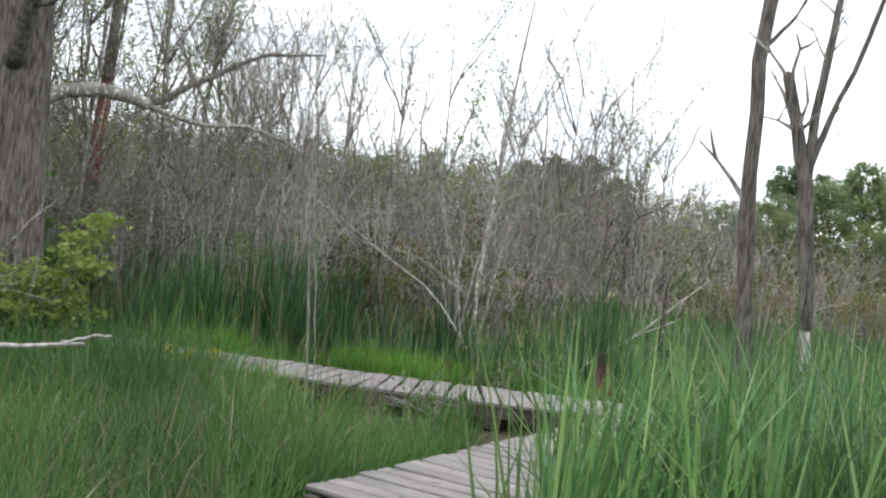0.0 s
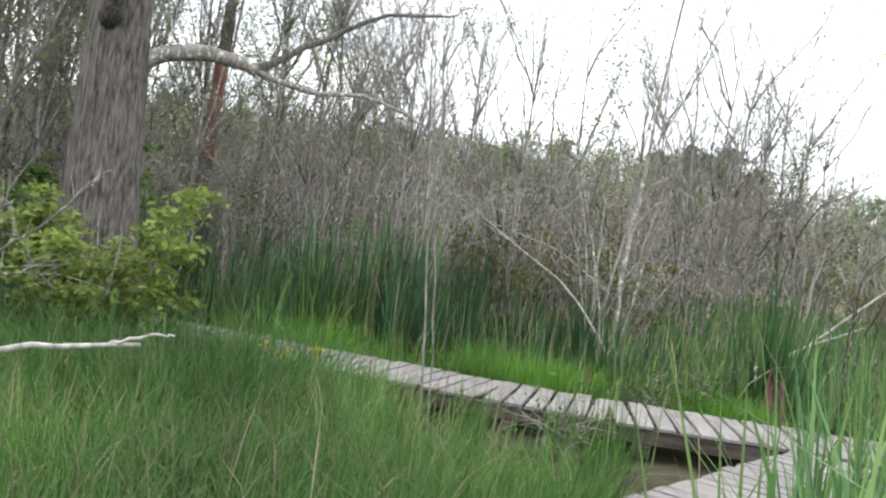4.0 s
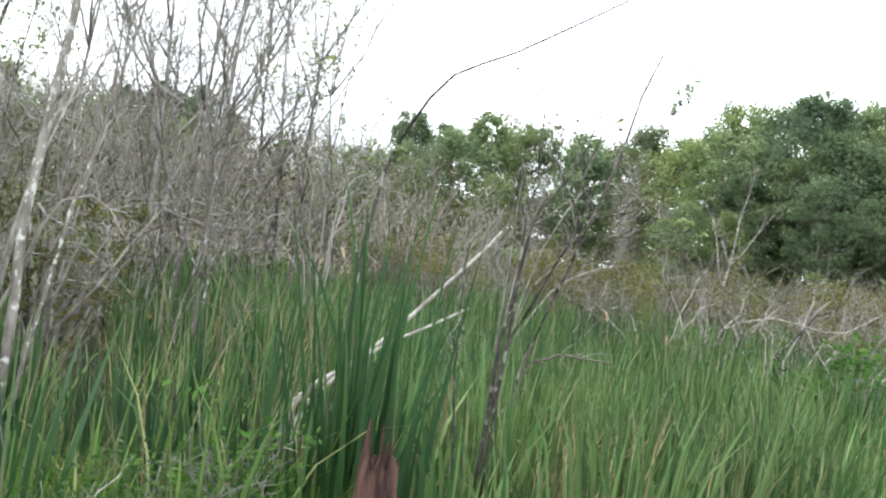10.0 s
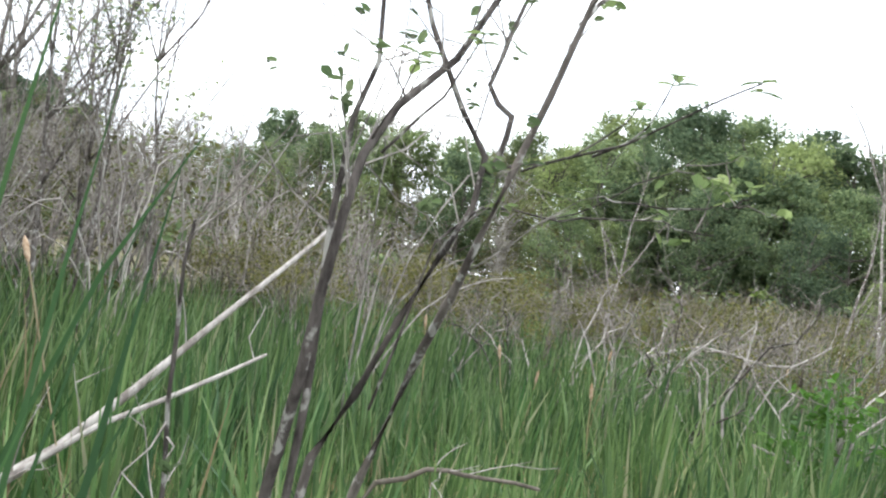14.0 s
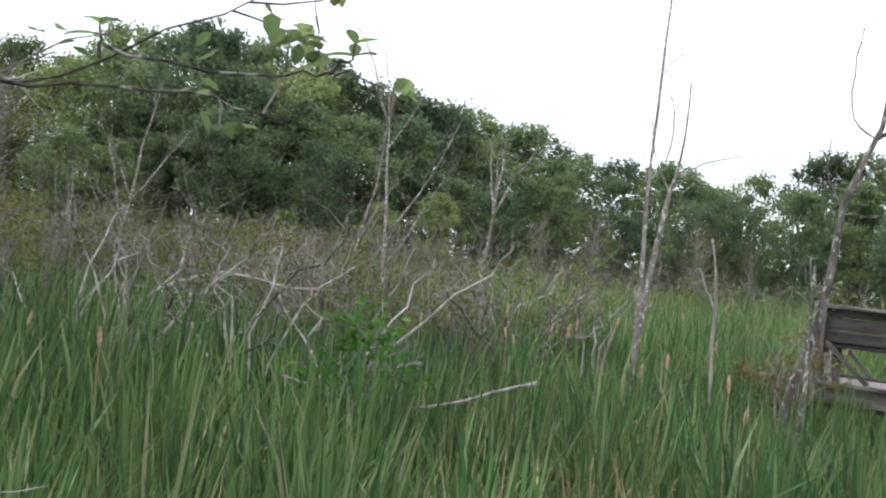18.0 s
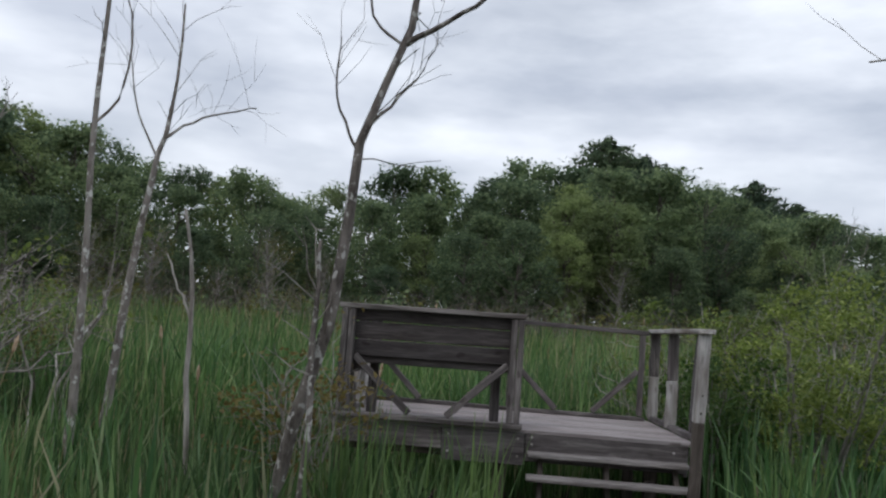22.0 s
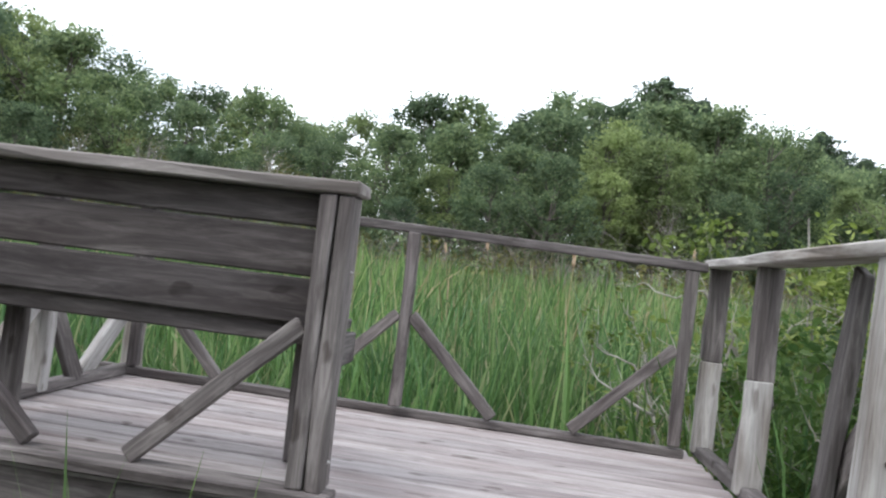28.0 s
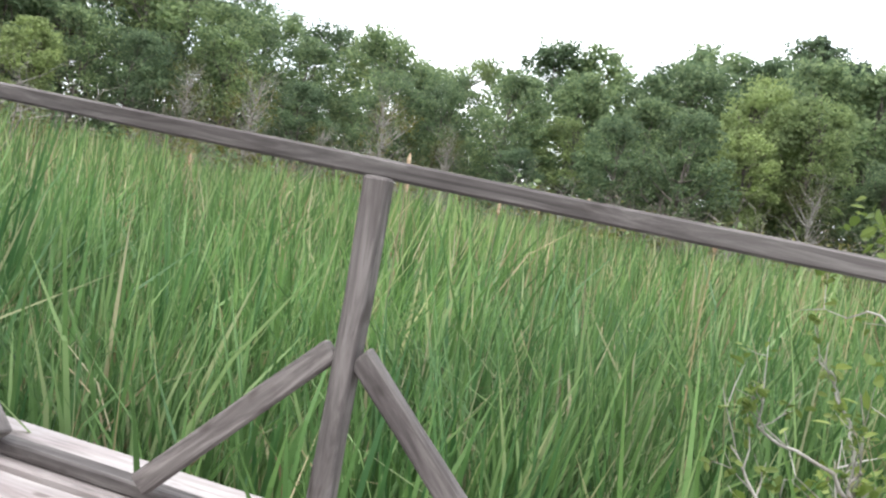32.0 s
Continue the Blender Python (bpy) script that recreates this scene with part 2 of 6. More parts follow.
def marsh_floor():
    """Dark mud in the marsh; dead leaves and brown litter where the land rises."""
    m, n, l, b = material("marsh_floor", 0.95, 0.2)
    t, _ = noise_of(n, l, 1.7, 6.0)
    mud = ramp(n, [(0.35, (0.018, 0.015, 0.010)), (0.65, (0.065, 0.055, 0.032))])
    l.new(t.outputs["Fac"], mud.inputs["Fac"])
    t2, _ = noise_of(n, l, 0.9, 8.0, rough=0.7)
    litter = ramp(n, [(0.35, (0.10, 0.088, 0.055)), (0.5, (0.19, 0.165, 0.11)), (0.68, (0.22, 0.23, 0.11))])
    l.new(t2.outputs["Fac"], litter.inputs["Fac"])
    place = n.new("ShaderNodeTexCoord")
    split = n.new("ShaderNodeSeparateXYZ")
    dry = n.new("ShaderNodeMapRange")
    dry.inputs["From Min"].default_value, dry.inputs["From Max"].default_value = -0.25, 0.15
    l.new(place.outputs["Object"], split.inputs["Vector"])
    l.new(split.outputs["Z"], dry.inputs["Value"])
    l.new(mixed(n, l, mud.outputs["Color"], litter.outputs["Color"], dry.outputs["Result"]), b.inputs["Base Color"])
    bumped(n, l, b, t2.outputs["Fac"], 0.6, 0.05)
    return m


M_MUD = marsh_floor()
M_REED = foliage("cattail_blade", [(0.0, (0.065, 0.13, 0.052)), (0.35, (0.13, 0.22, 0.08)), (0.72, (0.212, 0.32, 0.12)), (0.92, (0.30, 0.425, 0.19)), (1.0, (0.50, 0.46, 0.31))])
M_REEDTALL = foliage("yellowish_reed_blade", [(0.0, (0.075, 0.145, 0.05)), (0.35, (0.135, 0.24, 0.08)), (0.7, (0.20, 0.335, 0.12)), (0.9, (0.32, 0.44, 0.20)), (1.0, (0.52, 0.47, 0.31))])
M_BLADE = foliage("broad_cattail_blade", [(0.0, (0.045, 0.115, 0.045)), (0.45, (0.095, 0.195, 0.075)), (0.85, (0.165, 0.29, 0.115)), (0.96, (0.29, 0.41, 0.20)), (1.0, (0.42, 0.40, 0.26))], 0.42, 0.4, 0.35, 0.32)
# darker copy of the blade greens; the shadow is in the colour
M_DEEP = foliage("shade_painted_blade", [(0.0, (0.035, 0.085, 0.04)), (0.6, (0.07, 0.15, 0.065)), (1.0, (0.12, 0.23, 0.10))])
M_GRASS = foliage("sedge_grass", [(0.0, (0.052, 0.128, 0.034)), (0.5, (0.11, 0.235, 0.062)), (0.9, (0.19, 0.325, 0.11)), (1.0, (0.33, 0.34, 0.19))], patch=0.45)
M_LIME = foliage("fresh_lime_grass", [(0.0, (0.075, 0.19, 0.03)), (0.6, (0.135, 0.30, 0.05)), (1.0, (0.22, 0.39, 0.09))])
M_STRAW = foliage("dead_straw", [(0.0, (0.23, 0.18, 0.115)), (0.6, (0.38, 0.31, 0.21)), (1.0, (0.55, 0.49, 0.37))], 0.8, 0.1, 0.3, 0.15)
M_LEAF = foliage("broad_leaf", [(0.0, (0.06, 0.12, 0.035)), (0.6, (0.11, 0.19, 0.055)), (1.0, (0.18, 0.27, 0.09))], 0.5, 0.3, 0.35, 0.55)
# woods leaves: distance haze is painted in as paler, greyer base colours
M_WOODS = foliage("hazed_far_leaf", [(0.0, (0.125, 0.185, 0.115)), (0.6, (0.225, 0.295, 0.18)), (1.0, (0.335, 0.415, 0.245))], 0.8, 0.1, 0.3, 0.6)
M_WOODS2 = foliage("hazed_far_young_leaf", [(0.0, (0.20, 0.26, 0.13)), (0.6, (0.29, 0.36, 0.18)), (1.0, (0.37, 0.44, 0.23))], 0.8, 0.1, 0.3, 0.5)
M_YOUNG = foliage("yellow_green_leaf", [(0.0, (0.14, 0.20, 0.05)), (0.6, (0.23, 0.30, 0.085)), (1.0, (0.35, 0.41, 0.15))])
M_OLIVE = foliage("olive_bud_leaf", [(0.0, (0.10, 0.10, 0.035)), (0.6, (0.17, 0.17, 0.06)), (1.0, (0.25, 0.24, 0.10))])
# needle greens lightened too, to carry the haze of distance
M_PINE = foliage("hazed_pine_needle", [(0.0, (0.08, 0.12, 0.085)), (0.7, (0.14, 0.195, 0.13)), (1.0, (0.20, 0.26, 0.165))], 0.7, 0.15, 0.3, 0.3)
M_RUSSET = foliage("russet_young_leaf", [(0.0, (0.22, 0.16, 0.06)), (0.6, (0.34, 0.25, 0.09)), (1.0, (0.38, 0.33, 0.12))])
M_SPRIG = foliage("pale_sprig_leaf", [(0.0, (0.13, 0.19, 0.09)), (0.6, (0.21, 0.28, 0.13)), (1.0, (0.30, 0.37, 0.19))], 0.5, 0.3, 0.2, 0.7)
M_YELLOW = foliage("yellow_petal", [(0.0, (0.7, 0.52, 0.03)), (1.0, (0.85, 0.68, 0.06))])
M_HEAD = mottled("cattail_fluff", (0.30, 0.19, 0.11), (0.55, 0.43, 0.31), 40.0, 0.95, 0.004)

# ---------------------------------------------------------------- tools for building
rng = np.random.default_rng(7)


def mesh_of(name, verts, quads=None, tris=None, mat=None, smooth=False):
    me = bpy.data.meshes.new(name)
    verts = np.asarray(verts, np.float32).reshape(-1, 3)
    q = np.zeros((0, 4), np.int32) if quads is None else np.asarray(quads, np.int32).reshape(-1, 4)
    t = np.zeros((0, 3), np.int32) if tris is None else np.asarray(tris, np.int32).reshape(-1, 3)
    me.vertices.add(len(verts))
    me.vertices.foreach_set("co", verts.ravel())
    me.loops.add(4 * len(q) + 3 * len(t))
    me.loops.foreach_set("vertex_index", np.concatenate([q.ravel(), t.ravel()]).astype(np.int32))
    me.polygons.add(len(q) + len(t))
    starts = np.concatenate([4 * np.arange(len(q)), 4 * len(q) + 3 * np.arange(len(t))]).astype(np.int32)
    me.polygons.foreach_set("loop_start", starts)
    me.polygons.foreach_set("use_smooth", np.full(len(q) + len(t), smooth))
    me.update(calc_edges=True)
    me.validate()
    if mat:
        me.materials.append(mat)
    return me


class Geo:
    """Gathers vertices, quads and triangles of one mesh."""

    def __init__(self):
        self.v, self.q, self.t, self.n = [], [], [], 0

    def add(self, v, q=None, t=None):
        v = np.asarray(v, float).reshape(-1, 3)
        self.v.append(v)
        if q is not None and len(q):
            self.q.append(np.asarray(q).reshape(-1, 4) + self.n)
        if t is not None and len(t):
            self.t.append(np.asarray(t).reshape(-1, 3) + self.n)
        self.n += len(v)
        return self

    def arrays(self):
        v = np.concatenate(self.v) if self.v else np.zeros((0, 3))
        q = np.concatenate(self.q) if self.q else np.zeros((0, 4), int)
        t = np.concatenate(self.t) if self.t else np.zeros((0, 3), int)
        return v, q, t

    def mesh(self, name, mat, smooth=False):
        return mesh_of(name, *self.arrays(), mat, smooth)


def part(name, shape, mat, parent=None, label="", smooth=False):
    """ONE mesh object under a thing or a part; shape is a Geo, a bmesh or a mesh."""
    if isinstance(shape, Geo):
        me = shape.mesh(name, mat, smooth)
    elif isinstance(shape, bmesh.types.BMesh):
        me = bpy.data.meshes.new(name)
        shape.to_mesh(me)
        shape.free()
        me.materials.append(mat)
    else:
        me = shape
    ob = new(name, me)
    if parent:
        ob.parent = parent
    if label:
        ob["label"] = label
    if name in ("twig_spray", "leaves", "dead_leaves"):
        ob["kind"] = "stuff"
    return ob


def thing(name, label, category, at=(0, 0, 0), group="", kind=""):
    ob = new(name)
    ob.location = at
    return tagged(ob, label, category, group, kind)


def stuff(name, geo, mat, label, category):
    return tagged(part(name, geo, mat), label, category, "", "stuff")


def tube(geo, pts, radii, sides=6):
    """A tapered round limb through the points."""
    pts = np.asarray(pts, float)
    radii = np.broadcast_to(np.asarray(radii, float), (len(pts),))
    way = np.gradient(pts, axis=0)
    way /= np.linalg.norm(way, axis=1, keepdims=True) + 1e-9
    ref = np.where(np.abs(way[:, 2:3]) > 0.9, np.array([[1.0, 0, 0]]), np.array([[0, 0, 1.0]]))
    a = np.cross(way, ref)
    a /= np.linalg.norm(a, axis=1, keepdims=True) + 1e-9
    b = np.cross(way, a)
    ang = np.linspace(0, 2 * np.pi, sides, endpoint=False)
    ring = pts[:, None] + radii[:, None, None] * (np.cos(ang)[None, :, None] * a[:, None] + np.sin(ang)[None, :, None] * b[:, None])
    k, s = np.meshgrid(np.arange(len(pts) - 1), np.arange(sides), indexing="ij")
    s2 = (s + 1) % sides
    q = np.stack([k * sides + s, k * sides + s2, (k + 1) * sides + s2, (k + 1) * sides + s], -1).reshape(-1, 4)
    n = len(pts) * sides
    v = np.concatenate([ring.reshape(-1, 3), pts[-1:] + way[-1:] * radii[-1], pts[:1]])
    e = np.arange(sides)
    t = np.concatenate([np.stack([(len(pts) - 1) * sides + e, (len(pts) - 1) * sides + (e + 1) % sides, np.full(sides, n)], -1),
                        np.stack([(e + 1) % sides, e, np.full(sides, n + 1)], -1)])
    return geo.add(v, q, t)


def bent(a, b, n, wobble, r, sag=0.0):
    """Points from a to b along an uneven line."""
    a, b = np.asarray(a, float), np.asarray(b, float)
    u = np.linspace(0, 1, n)[:, None]
    p = a + (b - a) * u
    w = np.cumsum(r.normal(0, wobble, (n, 3)), 0)
    w -= w[:1] * (1 - u) + w[-1:] * u
    p = p + w
    p[:, 2] -= sag * (4 * u * (1 - u))[:, 0]
    return p


def leaves(geo, centres, size, r, flat=0.5, long=1.7, oval=False):
    """Small folded leaves at the given points, as two joined triangles each side of the rib."""
    n = len(centres)
    size = np.broadcast_to(np.asarray(size, float), (n,)) * r.uniform(0.7, 1.3, n)
    d = r.normal(0, 1, (n, 3))
    d[:, 2] *= flat
    d /= np.linalg.norm(d, axis=1, keepdims=True) + 1e-9
    up = r.normal(0, 0.5, (n, 3)) + (0, 0, 1)
    s = np.cross(d, up)
    s /= np.linalg.norm(s, axis=1, keepdims=True) + 1e-9
    nrm = np.cross(s, d)
    L, Wd = size[:, None] * long / 2, size[:, None] / 2
    if oval:
        lift = nrm * Wd * 0.3
        v = np.stack([centres - d * L, centres - d * L * 0.35 + s * Wd + lift, centres + d * L * 0.4 + s * Wd * 0.85 + lift, centres + d * L, centres + d * L * 0.4 - s * Wd * 0.85 + lift, centres - d * L * 0.35 - s * Wd + lift], 1)
        i = 6 * np.arange(n)[:, None]
        return geo.add(v.reshape(-1, 3), np.concatenate([np.concatenate([i, i + 1, i + 2, i + 3], 1), np.concatenate([i, i + 3, i + 4, i + 5], 1)]))
    v = np.stack([centres - d * L, centres + s * Wd + nrm * Wd * 0.35, centres + d * L, centres - s * Wd + nrm * Wd * 0.35], 1)
    i = 4 * np.arange(n)[:, None]
    return geo.add(v.reshape(-1, 3), np.concatenate([i, i + 1, i + 2, i + 3], 1))


def blades(geo, xy, z, height, width, lean, r, droop=0.25, segs=3, az=None):
    """Upright ribbons that taper, lean and nod over."""
    n = len(xy)
    z = np.broadcast_to(np.asarray(z, float), (n,))
    h = np.broadcast_to(np.asarray(height, float), (n,)) * r.uniform(0.72, 1.15, n)
    w = np.broadcast_to(np.asarray(width, float), (n,)) * r.uniform(0.7, 1.3, n)
    az = r.uniform(0, 2 * np.pi, n) if az is None else az
    ln = np.abs(r.normal(0, lean, n))
    dr = np.abs(r.normal(0, droop, n)) * h
    face = az + r.normal(np.pi / 2, 0.5, n)
    u = np.linspace(0, 1, segs + 1)
    out_ = h[:, None] * ln[:, None] * u + dr[:, None] * u**3
    zz = h[:, None] * u - 0.45 * dr[:, None] * u**4 - 0.3 * h[:, None] * (ln[:, None] * u) ** 2
    cx = xy[:, 0:1] + np.cos(az)[:, None] * out_
    cy = xy[:, 1:2] + np.sin(az)[:, None] * out_
    c = np.stack([cx, cy, z[:, None] + zz], -1)
    prof = np.array([0.75, 1.0, 0.8, 0.5, 0.3])[:segs]
    twist = face[:, None] + u[None, :segs] * r.normal(0, 0.7, n)[:, None]
    side = np.stack([np.cos(twist), np.sin(twist), 0 * twist], -1) * (w[:, None] / 2 * prof)[..., None]
    lft, rgt = c[:, :segs] - side, c[:, :segs] + side
    v = np.concatenate([np.stack([lft, rgt], 2).reshape(n, 2 * segs, 3), c[:, -1:]], 1)
    m = 2 * segs + 1
    base = m * np.arange(n)[:, None]
    qs = [np.concatenate([base + 2 * k, base + 2 * k + 1, base + 2 * k + 3, base + 2 * k + 2], 1) for k in range(segs - 1)]
    tri = np.concatenate([base + 2 * segs - 2, base + 2 * segs - 1, base + 2 * segs], 1)
    return geo.add(v.reshape(-1, 3), np.concatenate(qs), tri)


def scatter(r, box, n, keep=None):
    x0, x1, y0, y1 = box
    p = np.stack([r.uniform(x0, x1, n), r.uniform(y0, y1, n)], 1)
    return p if keep is None else p[keep(p[:, 0], p[:, 1])]


def timber(length, width, thick, r, seg=3, wear=0.004, bevel=0.006):
    """A sawn board along x with eased, slightly uneven edges."""
    bm = bmesh.new()
    bmesh.ops.create_cube(bm, size=1.0)
    bmesh.ops.scale(bm, vec=(length, width, thick), verts=bm.verts)
    if seg > 1:
        long_edges = [e for e in bm.edges if abs((e.verts[0].co - e.verts[1].co).x) > length * 0.5]
        bmesh.ops.subdivide_edges(bm, edges=long_edges, cuts=seg - 1)
    for v in bm.verts:
        v.co += Vector((r.normal(0, wear), r.normal(0, wear), r.normal(0, wear * 0.5)))
    if bevel:
        sharp = [e for e in bm.edges if len(e.link_faces) == 2 and e.calc_face_angle(0) > 0.8]
        bmesh.ops.bevel(bm, geom=sharp, offset=min(bevel, thick * 0.3), segments=1, affect="EDGES", profile=0.5)
    return bm


def between(p0, p1, roll=0.0):
    """The pose that lays local x from p0 to p1, with local z as near up as it can be."""
    a, b = Vector(p0), Vector(p1)
    x = (b - a).normalized()
    up = Vector((0, 0, 1)) if abs(x.z) < 0.95 else Vector((0, 1, 0))
    y = up.cross(x).normalized()
    z = x.cross(y)
    m = Matrix((x, y, z)).transposed().to_4x4()
    m.translation = (a + b) / 2
    return m @ pose(0, 0, 0, roll)


def beam(name, p0, p1, width, thick, mat, parent, label="", seg=3, wear=0.003, bevel=0.006, roll=0.0):
    """A straight timber from p0 to p1."""
    L = (Vector(p1) - Vector(p0)).length
    ob = part(name, timber(L, width, thick, rng, seg, wear, bevel), mat, parent, label)
    m = between(p0, p1, roll)
    ob.matrix_basis = (parent.matrix_basis.inverted() @ m) if parent and not parent.parent else m
    return ob


def bolt(timber_ob, at, way, mat, r0=0.011):
    """A small bolt head on a face of a timber, as a part of it; at and way in the world."""
    g = Geo()
    at, way = np.array(at, float), np.array(way, float)
    tube(g, [at - way * 0.006, at + way * 0.007], r0, 8)
    ob = part("bolt", g, mat, timber_ob, "small worn bolt head")
    ob.matrix_basis = (timber_ob.parent.matrix_basis @ timber_ob.matrix_basis).inverted()


# ---------------------------------------------------------------- ground, walkways, deck
MARSH = -0.32


def land(x, y):
    """Height of the ground: flat marsh, rising to a wooded hill in the west and low banks under the far woods."""
    x, y = np.asarray(x, float), np.asarray(y, float)
    west = np.clip((-x - 16) / 65, 0, 1)
    south = np.clip((14 - y) / 45, 0, 1)
    hill = 5.2 * west**1.1 * (0.30 + 0.70 * south)
    r = np.hypot(x, y + 8)
    bank = 2.6 * np.clip((r - 42) / 70, 0, 1)
    ripple = 0.05 * np.sin(x * 1.3 + 2 * np.sin(y * 0.7)) * np.cos(y * 1.1 + 1.5 * np.sin(x * 0.6))
    return MARSH + hill + bank + ripple * np.clip((r + 4) / 10, 0, 1)


def ground_sheet():
    edge = np.concatenate([-np.geomspace(1600, 32, 26), np.linspace(-30, 30, 121), np.geomspace(32, 1600, 26)])
    gx, gy = np.meshgrid(edge, edge - 8, indexing="ij")
    v = np.stack([gx, gy, land(gx, gy)], -1).reshape(-1, 3)
    n = len(edge)
    i, j = np.meshgrid(np.arange(n - 1), np.arange(n - 1), indexing="ij")
    q = np.stack([i * n + j, (i + 1) * n + j, (i + 1) * n + j + 1, i * n + j + 1], -1).reshape(-1, 4)
    ob = part("ground", mesh_of("ground", v, q, None, M_MUD, True), M_MUD)
    tagged(ob, "dark wet marsh ground with a low hill", "ground", "", "structure")


ground_sheet()

WALK_W = 1.40
MAIN = [(-0.90, -24.0), (-0.10, -19.2), (0.14, -17.4), (0.34, -16.0), (0.38, -14.75), (0.24, -12.5), (0.22, -0.55)]
SIDE = [(1.30, -12.42), (6.25, -15.0), (9.6, -14.95), (14.5, -14.4)]
plank_meshes = []
for k in range(6):
    me = bpy.data.meshes.new("plank")
    bmp = timber(WALK_W, 0.170, 0.038, rng, 3, 0.0045, 0.006)
    bmp.to_mesh(me)
    bmp.free()
    me.materials.append(M_PLANK)
    plank_meshes.append(me)


def walkway(name, label, line, pitch, seed):
    boardwalk = thing(name, label, "boardwalk", (line[0][0], line[0][1], 0))
    base = boardwalk.matrix_basis.inverted()
    r = np.random.default_rng(seed)
    for a, b in zip(line, line[1:]):
        a, b = Vector((*a, 0)), Vector((*b, 0))
        way = (b - a).normalized()
        side = Vector((-way.y, way.x, 0))
        length = (b - a).length
        count = max(1, int(round(length / pitch)))
        for k in range(count):
            c = a + way * (length * (k + 0.5) / count)
            ob = new("plank", plank_meshes[int(r.integers(6))])
            ob.parent = boardwalk
            turn = math.degrees(math.atan2(side.y, side.x)) + r.normal(0, 0.5)
            m = pose(c.x + side.x * r.normal(0, 0.012), c.y + side.y * r.normal(0, 0.012), -0.019 + r.normal(0, 0.003), r.normal(0, 0.4), r.normal(0, 0.35), turn)
            ob.matrix_basis = base @ m
        for s in (-0.62, 0.0, 0.62):
            beam("stringer", a + side * s - way * 0.05 + Vector((0, 0, -0.115)), b + side * s + way * 0.05 + Vector((0, 0, -0.115)), 0.09, 0.145, M_BEAM, boardwalk)
        for k in range(int(length / 2.4) + 1):
            c = a + way * min(length - 0.1, 0.3 + 2.4 * k)
            beam("sleeper", c - side * 0.75 + Vector((0, 0, -0.25)), c + side * 0.75 + Vector((0, 0, -0.25)), 0.14, 0.12, M_BEAM, boardwalk)
    return boardwalk


walkway("boardwalk", "long weathered grey plank boardwalk low over the marsh", MAIN, 0.197, 4)
walkway("boardwalk", "weathered grey plank side walkway joining the long boardwalk", SIDE, 0.197, 5)

DECK = 0.70
XL, XR, YB = -2.20, 0.86, 1.86


def observation_deck():
    deck = thing("observation_deck", "weathered timber viewing platform on posts with railings", "platform", (-0.7, 0.9, MARSH))
    n = 12
    for k in range(n):
        y = 0.075 + (YB + 0.10 - 0.09) * k / (n - 1)
        lean = 0.14 * k / (n - 1)
        beam("deck_plank", (XL - 0.04 * k / n, y + 0.18 * k / n * 0.9, DECK - 0.019), (XR - lean + 0.03, y - 0.0, DECK - 0.019), 0.152, 0.038, M_DECK, deck, seg=4)
    beam("rim_board", (XL + 0.02, 0.018, 0.575), (-1.262, 0.018, 0.575), 0.04, 0.19, M_RAIL, deck)
    beam("rim_board", (-1.258, 0.012, 0.535), (-0.542, 0.012, 0.535), 0.045, 0.28, M_RAIL, deck)
    beam("rim_board", (-0.538, 0.018, 0.555), (XR - 0.02, 0.018, 0.55), 0.04, 0.24, M_RAIL, deck)
    beam("joist", (XL + 0.06, 0.10, 0.50), (XR - 0.06, 0.10, 0.50), 0.04, 0.16, M_BEAM, deck)
    for x, z in ((-1.20, 0.62), (-1.20, 0.47), (-0.60, 0.62), (-0.60, 0.47), (-0.48, 0.64), (-0.48, 0.58), (0.72, 0.60)):
        bolt = Geo()
        tube(bolt, [(x, 0.0, z), (x, -0.016, z)], 0.011, 8)
        head = part("bolt", bolt, M_PALE, deck, "small pale bolt head")
        head.matrix_basis = deck.matrix_basis.inverted()
    beam("rim_board", (XL + 0.0, 0.05, 0.53), (XL - 0.03, 2.0, 0.53), 0.04, 0.26, M_RAIL, deck)
    beam("rim_board", (XR - 0.03, 0.05, 0.53), (XR - 0.15, 1.85, 0.53), 0.04, 0.26, M_RAIL, deck)
    beam("rim_board", (XL, 2.03, 0.53), (XR - 0.16, 1.87, 0.53), 0.04, 0.26, M_RAIL, deck)
    for x, y in ((-2.2, 0.14), (-0.75, 0.14), (0.55, 0.14), (-2.2, 1.85), (-0.75, 1.8), (0.55, 1.7)):
        beam("support_post", (x, y, MARSH - 0.2), (x, y, 0.66), 0.11, 0.11, M_BEAM, deck)
    beam("sill", (XL - 0.03, -0.01, DECK + 0.022), (-0.57, -0.01, DECK + 0.022), 0.13, 0.042, M_RAIL, deck)
    return deck


deck = observation_deck()


